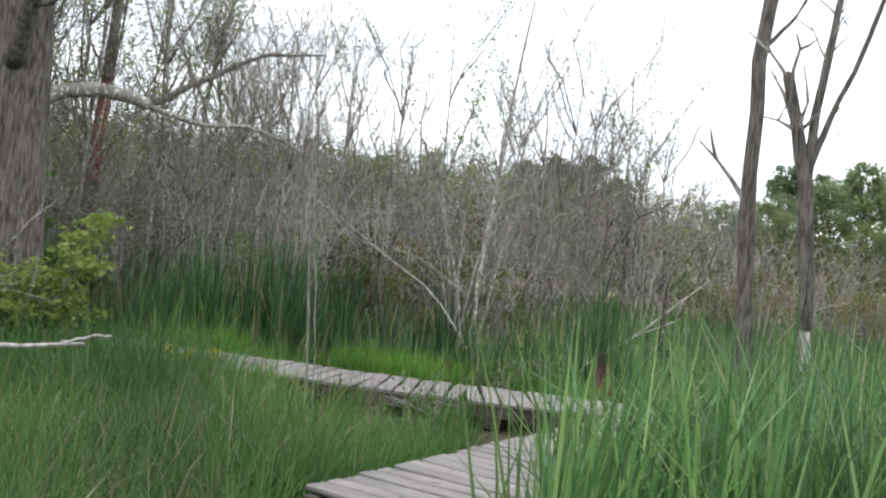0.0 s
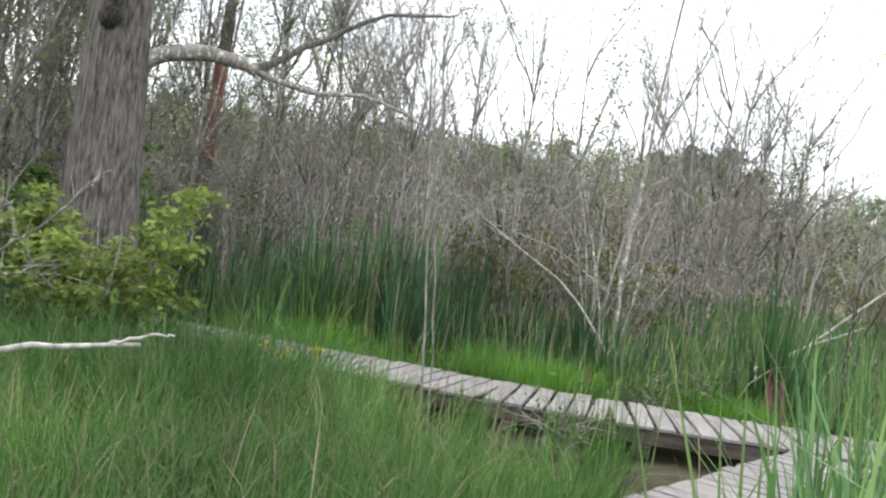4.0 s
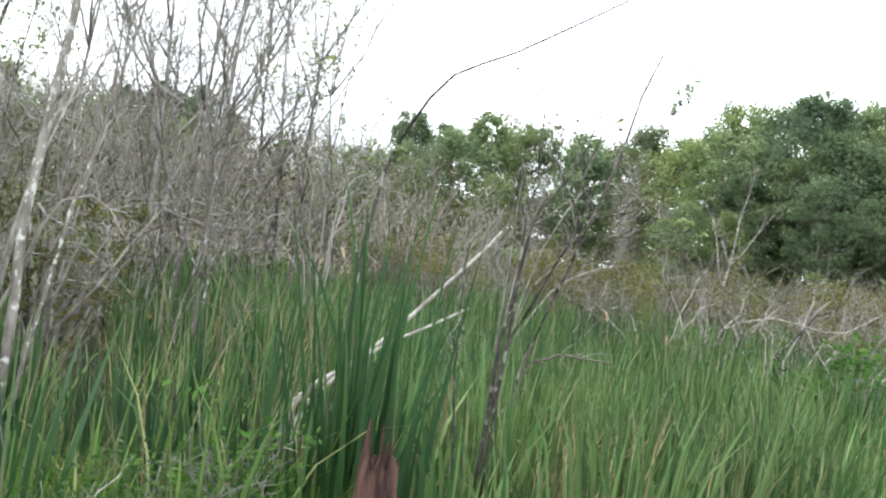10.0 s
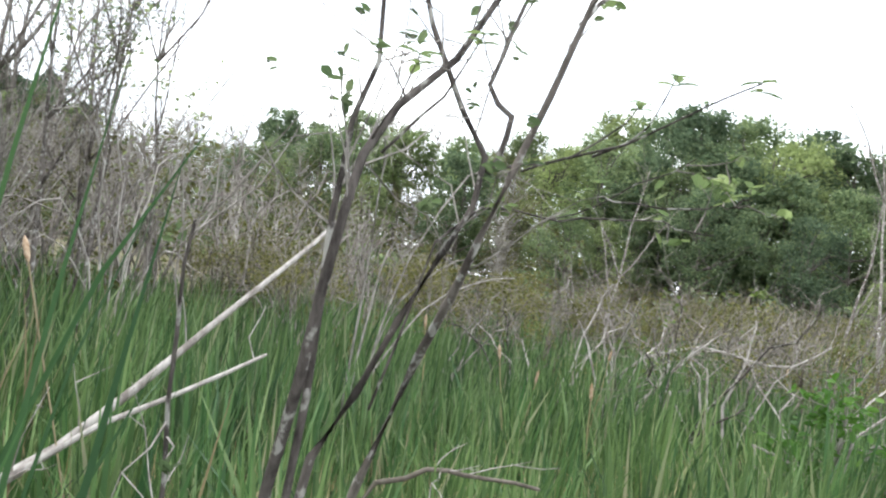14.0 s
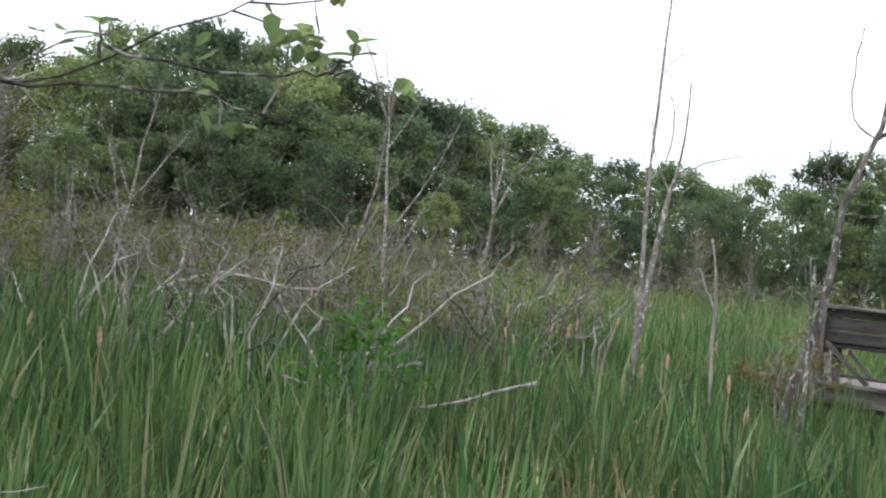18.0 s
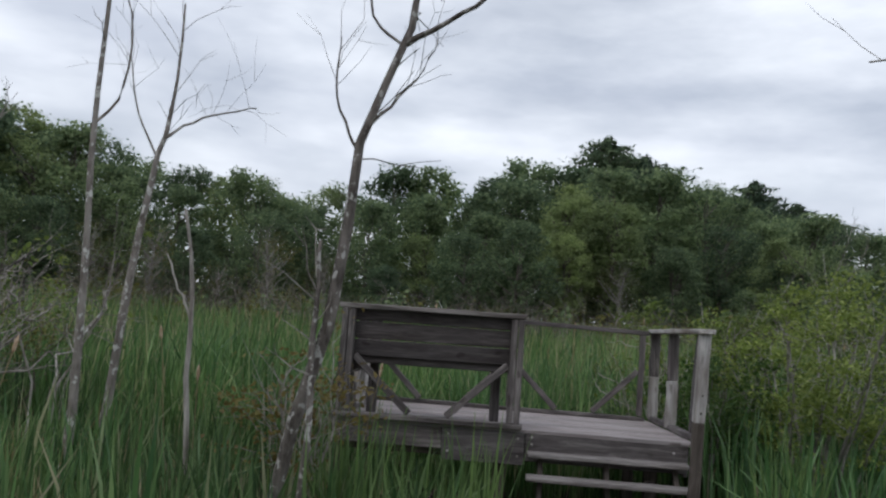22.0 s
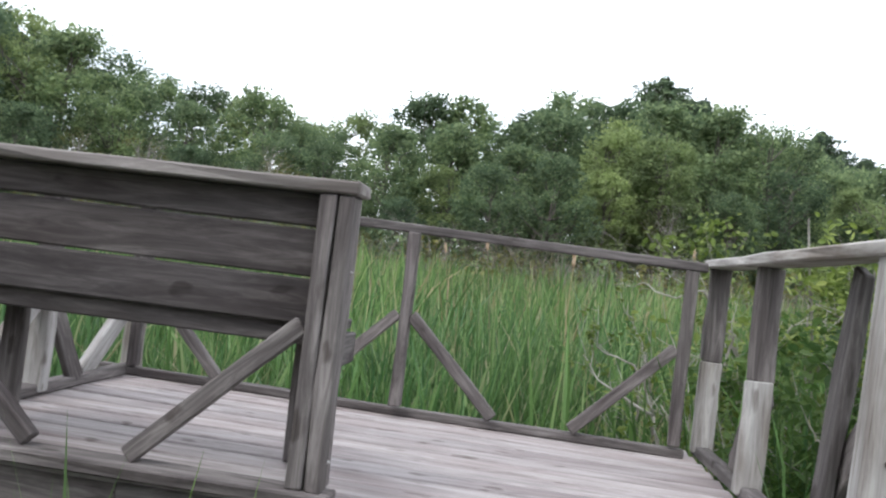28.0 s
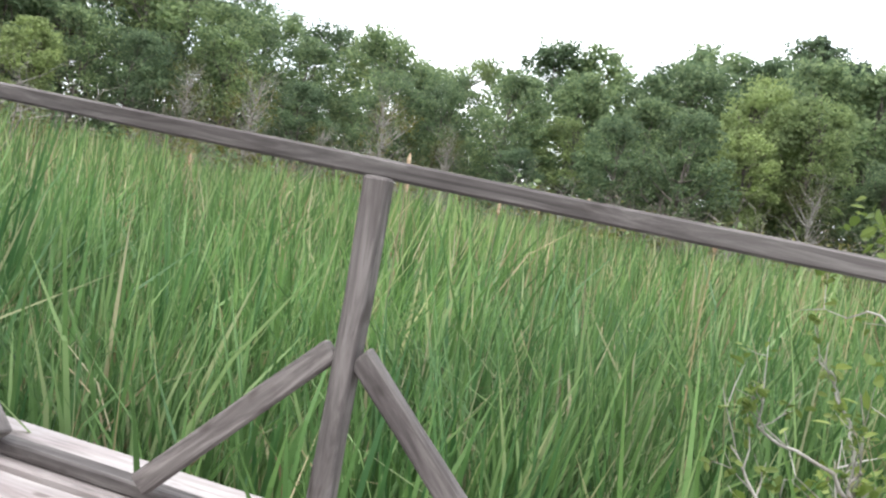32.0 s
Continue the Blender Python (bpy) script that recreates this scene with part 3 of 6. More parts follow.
def bench():
    b = thing("bench", "dark weathered timber bench with a high plank back", "bench", (-1.39, 0.1, DECK + 0.043))
    for x, s in ((-2.205, 1), (-0.597, -1)):
        post = beam("back_post", (x + s * 0.028, 0.008, DECK + 0.044), (x + s * 0.028, 0.008, 1.645), 0.052, 0.105, M_RAIL, b)
        for z in (0.83, 1.41):
            bolt(post, (x + s * 0.004, 0.012, z), (-s, 0, 0), M_PALE, 0.006)
        beam("back_post", (x + s * 0.088, -0.006, DECK + 0.044), (x + s * 0.088, -0.006, 1.645), 0.056, 0.078, M_RAIL, b, "narrower grey post board")
        beam("brace", (x + s * 0.13, 0.0, 1.235), (x + s * 0.64, 0.0, DECK + 0.06), 0.04, 0.06, M_RAIL, b)
        beam("seat_leg", (x + s * 0.235, 0.48, DECK + 0.004), (x + s * 0.235, 0.48, 1.17), 0.09, 0.04, M_RAIL, b)
        beam("seat_bearer", (x + s * 0.10, 0.08, 1.135), (x + s * 0.10, 0.54, 1.135), 0.04, 0.11, M_RAIL, b)
    for z0, z1, y in ((1.232, 1.374, 0.052), (1.384, 1.532, 0.055), (1.542, 1.644, 0.052)):
        beam("back_plank", (-2.15, y, (z0 + z1) / 2), (-0.655, y, (z0 + z1) / 2), 0.036, z1 - z0, M_BOARD, b)
    beam("apron", (-2.10, 0.085, 1.205), (-0.70, 0.085, 1.205), 0.04, 0.075, M_BOARD, b)
    beam("top_cap", (-2.235, 0.02, 1.668), (-0.582, 0.02, 1.664), 0.15, 0.042, M_CAP, b, "lighter bleached cap board", seg=5)
    for y in (0.17, 0.325, 0.48):
        beam("seat_plank", (-2.15, y, 1.215), (-0.70, y, 1.215), 0.145, 0.04, M_RAIL, b)
    return b


bench()


def far_railing():
    rail = thing("railing", "grey timber railing with diagonal braces along the deck's far edge", "railing", (-0.7, 1.85, DECK))
    yl = lambda x: 1.77 + 0.085 * max(0.0, -0.8 - x)
    top = lambda x: 1.615 + 0.045 * (0.70 - x) / 2.05
    beam("top_rail", (-2.40, yl(-2.40), top(-2.40)), (0.72, yl(0.72), top(0.72)), 0.09, 0.046, M_RAIL, rail, seg=6)
    beam("bottom_rail", (-2.36, yl(-2.36), DECK + 0.028), (0.70, yl(0.70), DECK + 0.022), 0.06, 0.042, M_RAIL, rail, seg=6)
    for x in (-2.16, -0.715, 0.645):
        beam("rail_post", (x, yl(x) - 0.01, DECK + 0.055), (x, yl(x) - 0.01, top(x) - 0.02), 0.058, 0.056, M_RAIL, rail)
    for x, s in ((-2.16, 1), (-0.715, -1), (-0.715, 1), (0.645, -1)):
        beam("brace", (x + s * 0.035, yl(x) - 0.01, 1.215), (x + s * 0.49, yl(x + s * 0.49) - 0.01, DECK + 0.06), 0.04, 0.058, M_RAIL, rail)
    return rail


far_railing()


def side_railing(name, label, xf, y0, y1, posts, braces):
    rail = thing(name, label, "railing", (xf(0.9), 0.9, DECK))
    z = 1.64
    beam("top_rail", (xf(y0), y0, z), (xf(y1), y1, z), 0.14, 0.04, M_PALE, rail, "pale bleached top rail", seg=6)
    beam("bottom_rail", (xf(0.06), 0.06, DECK + 0.03), (xf(y1), y1, DECK + 0.03), 0.07, 0.05, M_RAIL, rail)
    for y in posts:
        x = xf(y)
        beam("post_top", (x, y, 1.17), (x, y, z - 0.02), 0.10, 0.055, M_RAIL, rail)
        beam("post_foot", (x, y, DECK + 0.02), (x, y, 1.17), 0.104, 0.059, M_PALE, rail, "flaking whitened lower post")
    for y, f, high, foot, shift, mat in braces:
        beam("brace", (xf(y) + shift, y + 0.05 * f, high), (xf(y) + shift, y + foot * f, DECK + 0.03), 0.04, 0.11, mat, rail)
    return rail


XF = lambda y: 0.91 - 0.06 * y if y > -0.05 else 0.913 + 0.10 * y
side_railing("railing", "timber side railing with pale top rail and half-whitened posts", XF, -0.42, 1.95, (1.88, 1.02),
             ((1.02, 1, 1.13, 0.30, 0.0, M_RAIL), (1.02, 1, 1.12, 0.56, 0.05, M_RAIL), (0.02, 1, 1.60, 0.30, 0.0, M_RAIL), (0.02, 1, 1.12, 0.52, 0.05, M_RAIL)))
XG = lambda y: -2.13 - 0.05 * y
side_railing("railing", "timber side railing with whitened posts behind the bench", XG, 0.05, 2.08, (2.0, 1.0),
             ((2.0, -1, 1.13, 0.52, 0.0, M_PALE), (1.0, 1, 1.13, 0.34, 0.0, M_RAIL), (1.0, -1, 1.13, 0.50, 0.0, M_PALE), (0.10, 1, 1.13, 0.40, 0.0, M_RAIL)))


def stairs():
    st = thing("stairs", "three open wooden treads climbing to the deck", "stairs", (0.16, -0.4, -0.02))
    for z, y in ((0.525, -0.14), (0.35, -0.31), (0.175, -0.48)):
        beam("tread", (-0.52, y + 0.09, z - 0.02), (0.84, y + 0.09, z - 0.02), 0.20, 0.042, M_CAP, st, seg=5, bevel=0.01)
    for x in (-0.40, 0.16, 0.74):
        beam("stringer", (x, -0.36, 0.0), (x, 0.06, 0.46), 0.04, 0.10, M_BEAM, st)
    return st


stairs()


def newel():
    nw = thing("newel_post", "tall stair post, dark below and flaking white above", "post", (0.80, -0.38, MARSH))
    beam("post_foot", (0.80, -0.42, MARSH), (0.84, -0.37, 0.90), 0.092, 0.085, M_BEAM, nw)
    top = beam("post_top", (0.84, -0.37, 0.90), (0.87, -0.34, 1.62), 0.094, 0.088, M_PALE, nw, "flaking white upper post")
    bolt(top, (0.848, -0.413, 0.98), (0, -1, 0), M_BEAM, 0.008)
    bolt(top, (0.858, -0.405, 1.12), (0, -1, 0), M_BEAM, 0.008)
    return nw


newel()

# ---------------------------------------------------------------- plants: tools
def off_walks(x, y, gap=0.8):
    """True where no walkway or deck lies."""
    ok = np.ones(len(x), bool)
    for line in (MAIN, SIDE):
        for (ax, ay), (bx, by) in zip(line, line[1:]):
            dx, dy = bx - ax, by - ay
            u = np.clip(((x - ax) * dx + (y - ay) * dy) / (dx * dx + dy * dy), 0, 1)
            ok &= np.hypot(x - ax - u * dx, y - ay - u * dy) > gap
    return ok & ~((x > -2.55) & (x < 1.1) & (y > -0.75) & (y < 2.2))


def patchy(x, y, s, seed=0.0):
    """A smooth field between 0 and 1 for uneven growth."""
    return 0.5 + 0.25 * (np.sin(x * s + 1.7 * np.sin(y * s * 0.8 + seed)) + np.cos(y * s * 1.2 + 1.3 * np.sin(x * s * 0.7 + seed * 2)))


def reed_field(name, label, box, n, height, width, seed, mat=M_REED, keep=None, lean=0.10, droop=0.12, gap=0.9, segs=3, clump=0.0, category="reeds"):
    r = np.random.default_rng(seed)
    p = scatter(r, box, n)
    if clump:
        c = scatter(r, box, max(8, n // 14))
        own = r.integers(0, len(c), n)
        off = r.normal(0, clump, (n, 2))
        az = np.arctan2(off[:, 1], off[:, 0]) + r.normal(0, 0.5, n)
        p = c[own] + off
        tuft = r.uniform(0.5, 1.2, len(c))[own]
    x, y = p[:, 0], p[:, 1]
    ok = off_walks(x, y, gap) & (x > box[0]) & (x < box[1]) & (y > box[2]) & (y < box[3])
    if keep is not None:
        ok &= keep(x, y)
    p = p[ok]
    h = height(p[:, 0], p[:, 1]) if callable(height) else height
    if clump:
        h = h * tuft[ok]
    h = h * (0.82 + 0.36 * patchy(p[:, 0], p[:, 1], 0.9, seed))
    g = Geo()
    blades(g, p, land(p[:, 0], p[:, 1]) - 0.03, h, width, lean, r, droop, segs, az[ok] if clump else None)
    return stuff(name, g, mat, label, category)


def twigs(geo, pts, r, n, length, radius, sides=3, rise=0.5, tips=None):
    """Side twigs along a limb; their ends go into tips."""
    pts = np.asarray(pts, float)
    for _ in range(n):
        k = r.uniform(0.2, 1.0) * (len(pts) - 1)
        i = min(int(k), len(pts) - 2)
        a = pts[i] + (pts[i + 1] - pts[i]) * (k - i)
        way = pts[i + 1] - pts[i]
        way = way / (np.linalg.norm(way) + 1e-9)
        d = way * 0.6 + r.normal(0, 0.6, 3) + (0, 0, rise * 0.5)
        d /= np.linalg.norm(d)
        L = length * r.uniform(0.4, 1.2)
        q = bent(a, a + d * L, 4, L * 0.06, r, -0.04 * L)
        tube(geo, q, np.linspace(radius, radius * 0.35, 4), sides)
        if tips is not None:
            tips += [q[-1], q[-2], q[2] * 0.5 + q[-1] * 0.5]
        if L > length * 0.6:
            e = q[2] + (d + r.normal(0, 0.7, 3)) * L * 0.35
            tube(geo, bent(q[2], e, 3, L * 0.04, r), np.linspace(radius * 0.7, radius * 0.25, 3), sides)
            if tips is not None:
                tips.append(e)


def limb(geo, pts, r0, r1, r, n=10, wobble=0.01, sides=7):
    """A limb through a few knots, smoothed and slightly crooked; returns its points."""
    pts = np.asarray(pts, float)
    u = np.linspace(0, len(pts) - 1, n)
    i = np.clip(u.astype(int), 0, len(pts) - 2)
    f = (u - i)[:, None]
    p0, p1, p2, p3 = pts[np.maximum(i - 1, 0)], pts[i], pts[i + 1], pts[np.minimum(i + 2, len(pts) - 1)]
    q = 0.5 * (2 * p1 + (p2 - p0) * f + (2 * p0 - 5 * p1 + 4 * p2 - p3) * f**2 + (3 * p1 - p0 - 3 * p2 + p3) * f**3)
    q[1:-1] += r.normal(0, wobble, (n - 2, 3))
    rad = np.linspace(r0, r1, n) * r.uniform(0.93, 1.07, n)
    tube(geo, q, rad, sides)
    return q


def bare_tree(r, h, r0, lean=0.1, forks=3, twig=14, reach=0.35, sides=6):
    """Wood and twig tips of a thin, mostly leafless tree that stands at the origin."""
    wood, fine, tips = Geo(), Geo(), []
    az = r.uniform(0, 2 * np.pi)
    top = np.array([np.cos(az) * lean * h, np.sin(az) * lean * h, h])
    main = bent((0, 0, -0.25), top, 9, h * 0.007, r)
    tube(wood, main, np.linspace(r0, r0 * 0.16, 9), sides)
    twigs(fine, main[3:], r, twig, h * 0.16, r0 * 0.16, 3, 0.8, tips)
    for k in range(forks):
        a = main[int(r.integers(1, 7))]
        z = r.uniform(0, 2 * np.pi)
        L = h * r.uniform(0.25, 0.55)
        e = a + np.array([np.cos(z) * reach, np.sin(z) * reach, r.uniform(0.8, 1.1)]) * L
        q = bent(a, e, 7, L * 0.018, r)
        tube(wood, q, np.linspace(r0 * 0.5, r0 * 0.1, 7), 5)
        twigs(fine, q, r, twig, L * 0.3, r0 * 0.13, 3, 0.8, tips)
    return wood, fine, np.array(tips)


def sapling(name, label, at, r, h, r0, mat, leaf_mat=None, leaf_n=0, leaf_size=0.06, lean=0.1, forks=3, twig=14, reach=0.35, group="", category="tree"):
    """A thin tree as a thing with trunk, twigs and, where it has any, leaves."""
    wood, fine, tips = bare_tree(r, h, r0, lean, forks, twig, reach)
    t = thing(name, label, category, (at[0], at[1], float(land(at[0], at[1]))), group)
    part("trunk", wood, mat, t, smooth=True)
    part("twig_spray", fine, M_BRUSH, t)
    if leaf_n and leaf_mat:
        g = Geo()
        c = tips[r.integers(0, len(tips), leaf_n)] + r.normal(0, h * 0.009, (leaf_n, 3))
        leaves(g, c, leaf_size, r, oval=True)
        part("leaves", g, leaf_mat, t)
    return t


def shrub_arrays(r, h, spread, stems, side):
    """A bush of crooked stems, some upright, some bowing over."""
    g, tips = Geo(), []
    for _ in range(stems):
        z = r.uniform(0, 2 * np.pi)
        d = spread * np.sqrt(r.uniform(0.05, 1))
        a = np.array([np.cos(z) * d * 0.25, np.sin(z) * d * 0.25, -0.1])
        bow = r.uniform() < 0.5
        e = np.array([np.cos(z) * d * (1.35 if bow else 1), np.sin(z) * d * (1.35 if bow else 1), h * (r.uniform(0.45, 0.8) if bow else r.uniform(0.65, 1.05))])
        q = bent(a, e, 7, h * 0.06, r, -h * (r.uniform(0.2, 0.42) if bow else r.uniform(-0.05, 0.15)))
        tube(g, q, np.linspace(0.018, 0.006, 7) * h / 2, 3)
        twigs(g, q, r, side, h * 0.30, 0.0052 * h / 2, 3, 0.3, tips)
    return g.arrays(), np.array(tips)


def strew(geo, arrays, spots, r, scale=(0.8, 1.25)):
    """Copies of ready-made arrays joined into one mesh, turned and scaled at the spots (x, y, z, factor)."""
    for x, y, z, f in spots:
        v, q, t = arrays[int(r.integers(len(arrays)))]
        a, s = r.uniform(0, 2 * np.pi), f * r.uniform(*scale)
        c, d = np.cos(a), np.sin(a)
        w = np.stack([(v[:, 0] * c - v[:, 1] * d) * s + x, (v[:, 0] * d + v[:, 1] * c) * s + y, v[:, 2] * s * r.uniform(0.85, 1.15) + z], 1)
        geo.add(w, q, t)


# ---------------------------------------------------------------- far woods
def broadleaf(r, h, crown_w, clumps=84, per=84, leaf=0.148, first=0.2):
    """Trunk with limbs, and an airy crown of many soft leaf sprays with gaps."""
    wood = Geo()
    main = bent((0, 0, -0.4), (r.normal(0, 0.05) * h, r.normal(0, 0.05) * h, h * 0.9), 8, h * 0.014, r)
    tube(wood, main, np.linspace(h * 0.014, h * 0.003, 8), 6)
    lobes = [(r.uniform(0, 2 * np.pi), r.uniform(0.7, 1.12)) for _ in range(5)]
    centres = []
    for k in range(clumps):
        u = first + (1 - first) * r.uniform(0, 1) ** 0.8
        z = r.uniform(0, 2 * np.pi)
        swell = 1.0 + 0.3 * sum((w - 0.9) * np.cos(z - a) for a, w in lobes) + 0.14 * np.sin(9 * u + lobes[0][0])
        wide = crown_w * swell * (np.sin(np.pi * min(1.0, (u - first) / (1.04 - first) * 0.86 + 0.12)) ** 0.7) * r.uniform(0.1, 1.0) ** 0.4
        centres.append((np.cos(z) * wide, np.sin(z) * wide, h * u))
    centres = np.array(centres)
    for c in centres[:: max(1, clumps // 24)]:
        a = main[np.argmin(np.abs(main[:, 2] - max(0.2 * h, c[2] - 0.2 * h)))]
        tube(wood, bent(a, c, 5, 0.02 * h, r), np.linspace(h * 0.0055, h * 0.0012, 5), 4)
    g = Geo()
    size = crown_w * 0.155
    if per > 30:
        core = centres[r.integers(0, clumps, 380)] * (0.72, 0.72, 0.97) + r.normal(0, size * 0.5, (380, 3))
        leaves(g, core, 0.26, r, 0.8, 1.4)
    own = r.integers(0, clumps, clumps * per)
    pts = centres[own] + np.clip(r.normal(0, 1, (len(own), 3)), -1.5, 1.5) * (size, size, size * 0.75) * r.uniform(0.5, 1.35, clumps)[own][:, None]
    leaves(g, pts, leaf, r, 0.6, 1.6)
    return wood, g


def pine(r, h, w):
    """A ragged white pine: tiers of level boughs with flat needle sprays and gaps between."""
    wood, g = Geo(), Geo()
    main = bent((0, 0, -0.4), (0, 0, h), 8, h * 0.006, r)
    tube(wood, main, np.linspace(h * 0.014, h * 0.002, 8), 6)
    pts = []
    for u in np.concatenate([np.linspace(0.3, 0.8, 10), np.linspace(0.835, 0.995, 9)]):
        turn = r.uniform(0, 2 * np.pi)
        for k in range(6):
            z = turn + k * np.pi / 3 + r.normal(0, 0.25)
            L = w * min(1.0, 2.4 * (1 - u) ** 0.8) * r.uniform(0.45, 1.2) + 0.12
            a = np.array([0, 0, h * (u + r.normal(0, 0.006))])
            e = a + np.array([np.cos(z) * L, np.sin(z) * L, L * r.uniform(0.0, 0.4)])
            tube(wood, np.stack([a, (a + e) / 2 + (0, 0, -0.06 * L), e]), np.linspace(h * 0.003, h * 0.001, 3), 3)
            n = int(14 + 22 * L)
            f = r.uniform(0.2, 1.05, n)[:, None]
            pts.append(a + (e - a) * f + r.normal(0, 1, (n, 3)) * (0.09 * L + 0.08, 0.09 * L + 0.08, 0.10) + (0, 0, 0.06))
    leaves(g, np.concatenate(pts), 0.16, r, 0.7, 2.6)
    return wood, g


# top of the far woods by bearing (degrees to the left of +y from the middle of the walk), metres above the walk at the woods' edge
SKYLINE = ((-50, 7.0), (-30, 9.2), (-20, 10.3), (-16, 10.7), (-10, 11.9), (-3, 12.4), (2, 12.0), (8, 11.4), (12, 9.9), (16, 9.8), (20, 10.0), (25, 10.2), (28, 11.6), (34, 12.5), (40, 13.6), (45, 14.4), (49.5, 15.6),
           (54, 13.4), (58, 12.8), (61, 12.6), (66, 13.2), (72, 12.4), (79, 11.4), (84, 10.6), (88, 11.0), (94, 11.4), (105, 11.6), (112, 10.3), (121, 8.6), (152, 6.6))


def woods_edge(b):
    return 56 + 16 * np.clip((-4 - b) / 40, 0, 1) + 9 * np.clip((b - 58) / 26, 0, 1) - 14 * np.clip((b - 112) / 20, 0, 1)


def woods():
    r = np.random.default_rng(21)
    kinds, tall = [], {}
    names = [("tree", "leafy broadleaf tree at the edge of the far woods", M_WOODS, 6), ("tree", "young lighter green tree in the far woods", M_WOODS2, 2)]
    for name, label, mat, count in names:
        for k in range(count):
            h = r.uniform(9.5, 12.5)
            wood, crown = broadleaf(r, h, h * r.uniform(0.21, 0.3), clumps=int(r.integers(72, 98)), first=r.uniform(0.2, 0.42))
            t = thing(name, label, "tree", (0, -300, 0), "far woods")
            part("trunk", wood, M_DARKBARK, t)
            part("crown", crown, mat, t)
            tall[t.name] = float(max(v[:, 2].max() for v in crown.v))
            kinds.append((t, "leaf" if mat is M_WOODS else "young"))
    for k in range(2):
        wood, crown = broadleaf(r, 10.5, 2.6, clumps=80, per=22, leaf=0.10, first=0.25)
        twigs(wood, wood.v[0][:48:6], r, 150, 2.0, 0.016, 3, 0.5)
        t = thing("tree", "sparse budding tree with bare grey limbs in the far woods", "tree", (0, -300, 0), "far woods")
        part("trunk", wood, M_TWIG, t)
        part("crown", crown, M_OLIVE, t)
        tall[t.name] = float(max(v[:, 2].max() for v in crown.v))
        kinds.append((t, "bare"))
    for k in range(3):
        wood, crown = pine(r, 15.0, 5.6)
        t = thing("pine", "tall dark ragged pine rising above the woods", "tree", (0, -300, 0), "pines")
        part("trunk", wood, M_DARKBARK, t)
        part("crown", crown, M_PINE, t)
        tall[t.name] = 15.0
        kinds.append((t, "pine"))
    sort = {}
    for t, k in kinds:
        sort.setdefault(k, []).append(t)
    used = set()

    def plant(kind, x, y, f, top=None):
        t = sort[kind][int(r.integers(len(sort[kind])))]
        z = float(land(x, y))
        if top is not None:
            f *= (top - z) / tall[t.name]
        m = pose(x, y, z, r.normal(0, 2), r.normal(0, 2), r.uniform(0, 360)) @ Matrix.Diagonal((f, f, f, 1))
        if t in used:
            o = copy_thing(t, m)
            o.scale = (f, f, f)
        else:
            used.add(t)
            t.matrix_basis = m

    # rows of trees, the rear ones reaching the skyline
    sky_b, sky_z = zip(*SKYLINE)
    for row, (back_by, step, low, high) in enumerate(((-10, 3.4, 0.46, 0.76), (-6, 3.4, 0.62, 0.9), (0, 3.3, 0.82, 1.05), (9, 3.6, 0.9, 1.06))):
        b = -48.0 + row * 1.3
        while b < 152:
            d = float(woods_edge(b)) + back_by + r.normal(0, 1.6)
            x, y = -math.sin(radians(b)) * d, -8 + math.cos(radians(b)) * d
            u = r.uniform()
            kind = "young" if u < 0.24 else ("bare" if u < 0.34 else "leaf")
            if b > 58:
                kind = "bare" if u < 0.6 else ("young" if u < (0.78 if b < 84 else 0.88) else "leaf")
            elif 8 < b < 26 and row < 2:
                kind = "bare" if u < 0.45 else "leaf"
            top = 1.5 + (float(np.interp(b, sky_b, sky_z)) - 1.5) * d / float(woods_edge(b))
            if not (row == 0 and b > 66):
                plant(kind, x, y, r.uniform(low, high), top)
            b += step * r.uniform(0.75, 1.3) * 48 / d
    for x, y, f in ((7.6, 90, 1.4), (9.6, 92, 1.3), (5.4, 93, 1.2), (11.9, 91, 1.3), (14.4, 92, 1.16), (18.5, 90, 1.08), (23.2, 93, 1.17), (24.4, 94, 1.1), (29, 94, 1.04), (16, 97, 1.02), (26, 98, 1.08), (33, 95, 0.95), (42, 90, 0.85), (50, 84, 0.8),
                    (-76, -10, 0.62), (-80, -8.5, 0.6), (-78, -6.5, 0.66), (-74, -13, 0.55), (-79, -3.5, 0.56)):
        plant("pine", x, y, f)
    # trees on the western hill
    for k in range(36):
        x, y = -r.uniform(48, 88), r.uniform(-75, 14)
        plant("leaf" if r.uniform() < 0.2 else ("young" if r.uniform() < 0.3 else "bare"), x, y, r.uniform(0.36, 0.55))
    # bushes at the foot of the woods
    r2 = np.random.default_rng(22)
    g, s = Geo(), Geo()
    for k in range(840):
        b = r2.uniform(-48, 140)
        d = float(woods_edge(b)) - 13 + r2.normal(0, 2.0)
        d += 22 * (k % 3 == 0)
        x, y = -math.sin(radians(b)) * d, -8 + math.cos(radians(b)) * d
        w, h = (r2.uniform(2.0, 3.4), r2.uniform(3.6, 6.0)) if k % 3 == 0 else (r2.uniform(1.2, 2.2), r2.uniform(1.4, 3.0))
        per = 620 if k % 3 == 0 else 330
        tuft = np.array([x, y, float(land(x, y)) + h * 0.42]) + r2.normal(0, 0.5, (14, 3)) * (w, w, h * 0.5)
        c = tuft[r2.integers(0, 14, per)] + r2.normal(0, 0.2, (per, 3)) * (w, w, w * 0.7)
        leaves(g if r2.uniform() < 0.7 else s, c, 0.26 if k % 3 == 0 else 0.16, r2)
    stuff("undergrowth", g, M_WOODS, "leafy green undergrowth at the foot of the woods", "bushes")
    stuff("undergrowth", s, M_OLIVE, "olive brown undergrowth at the foot of the woods", "bushes")


woods()


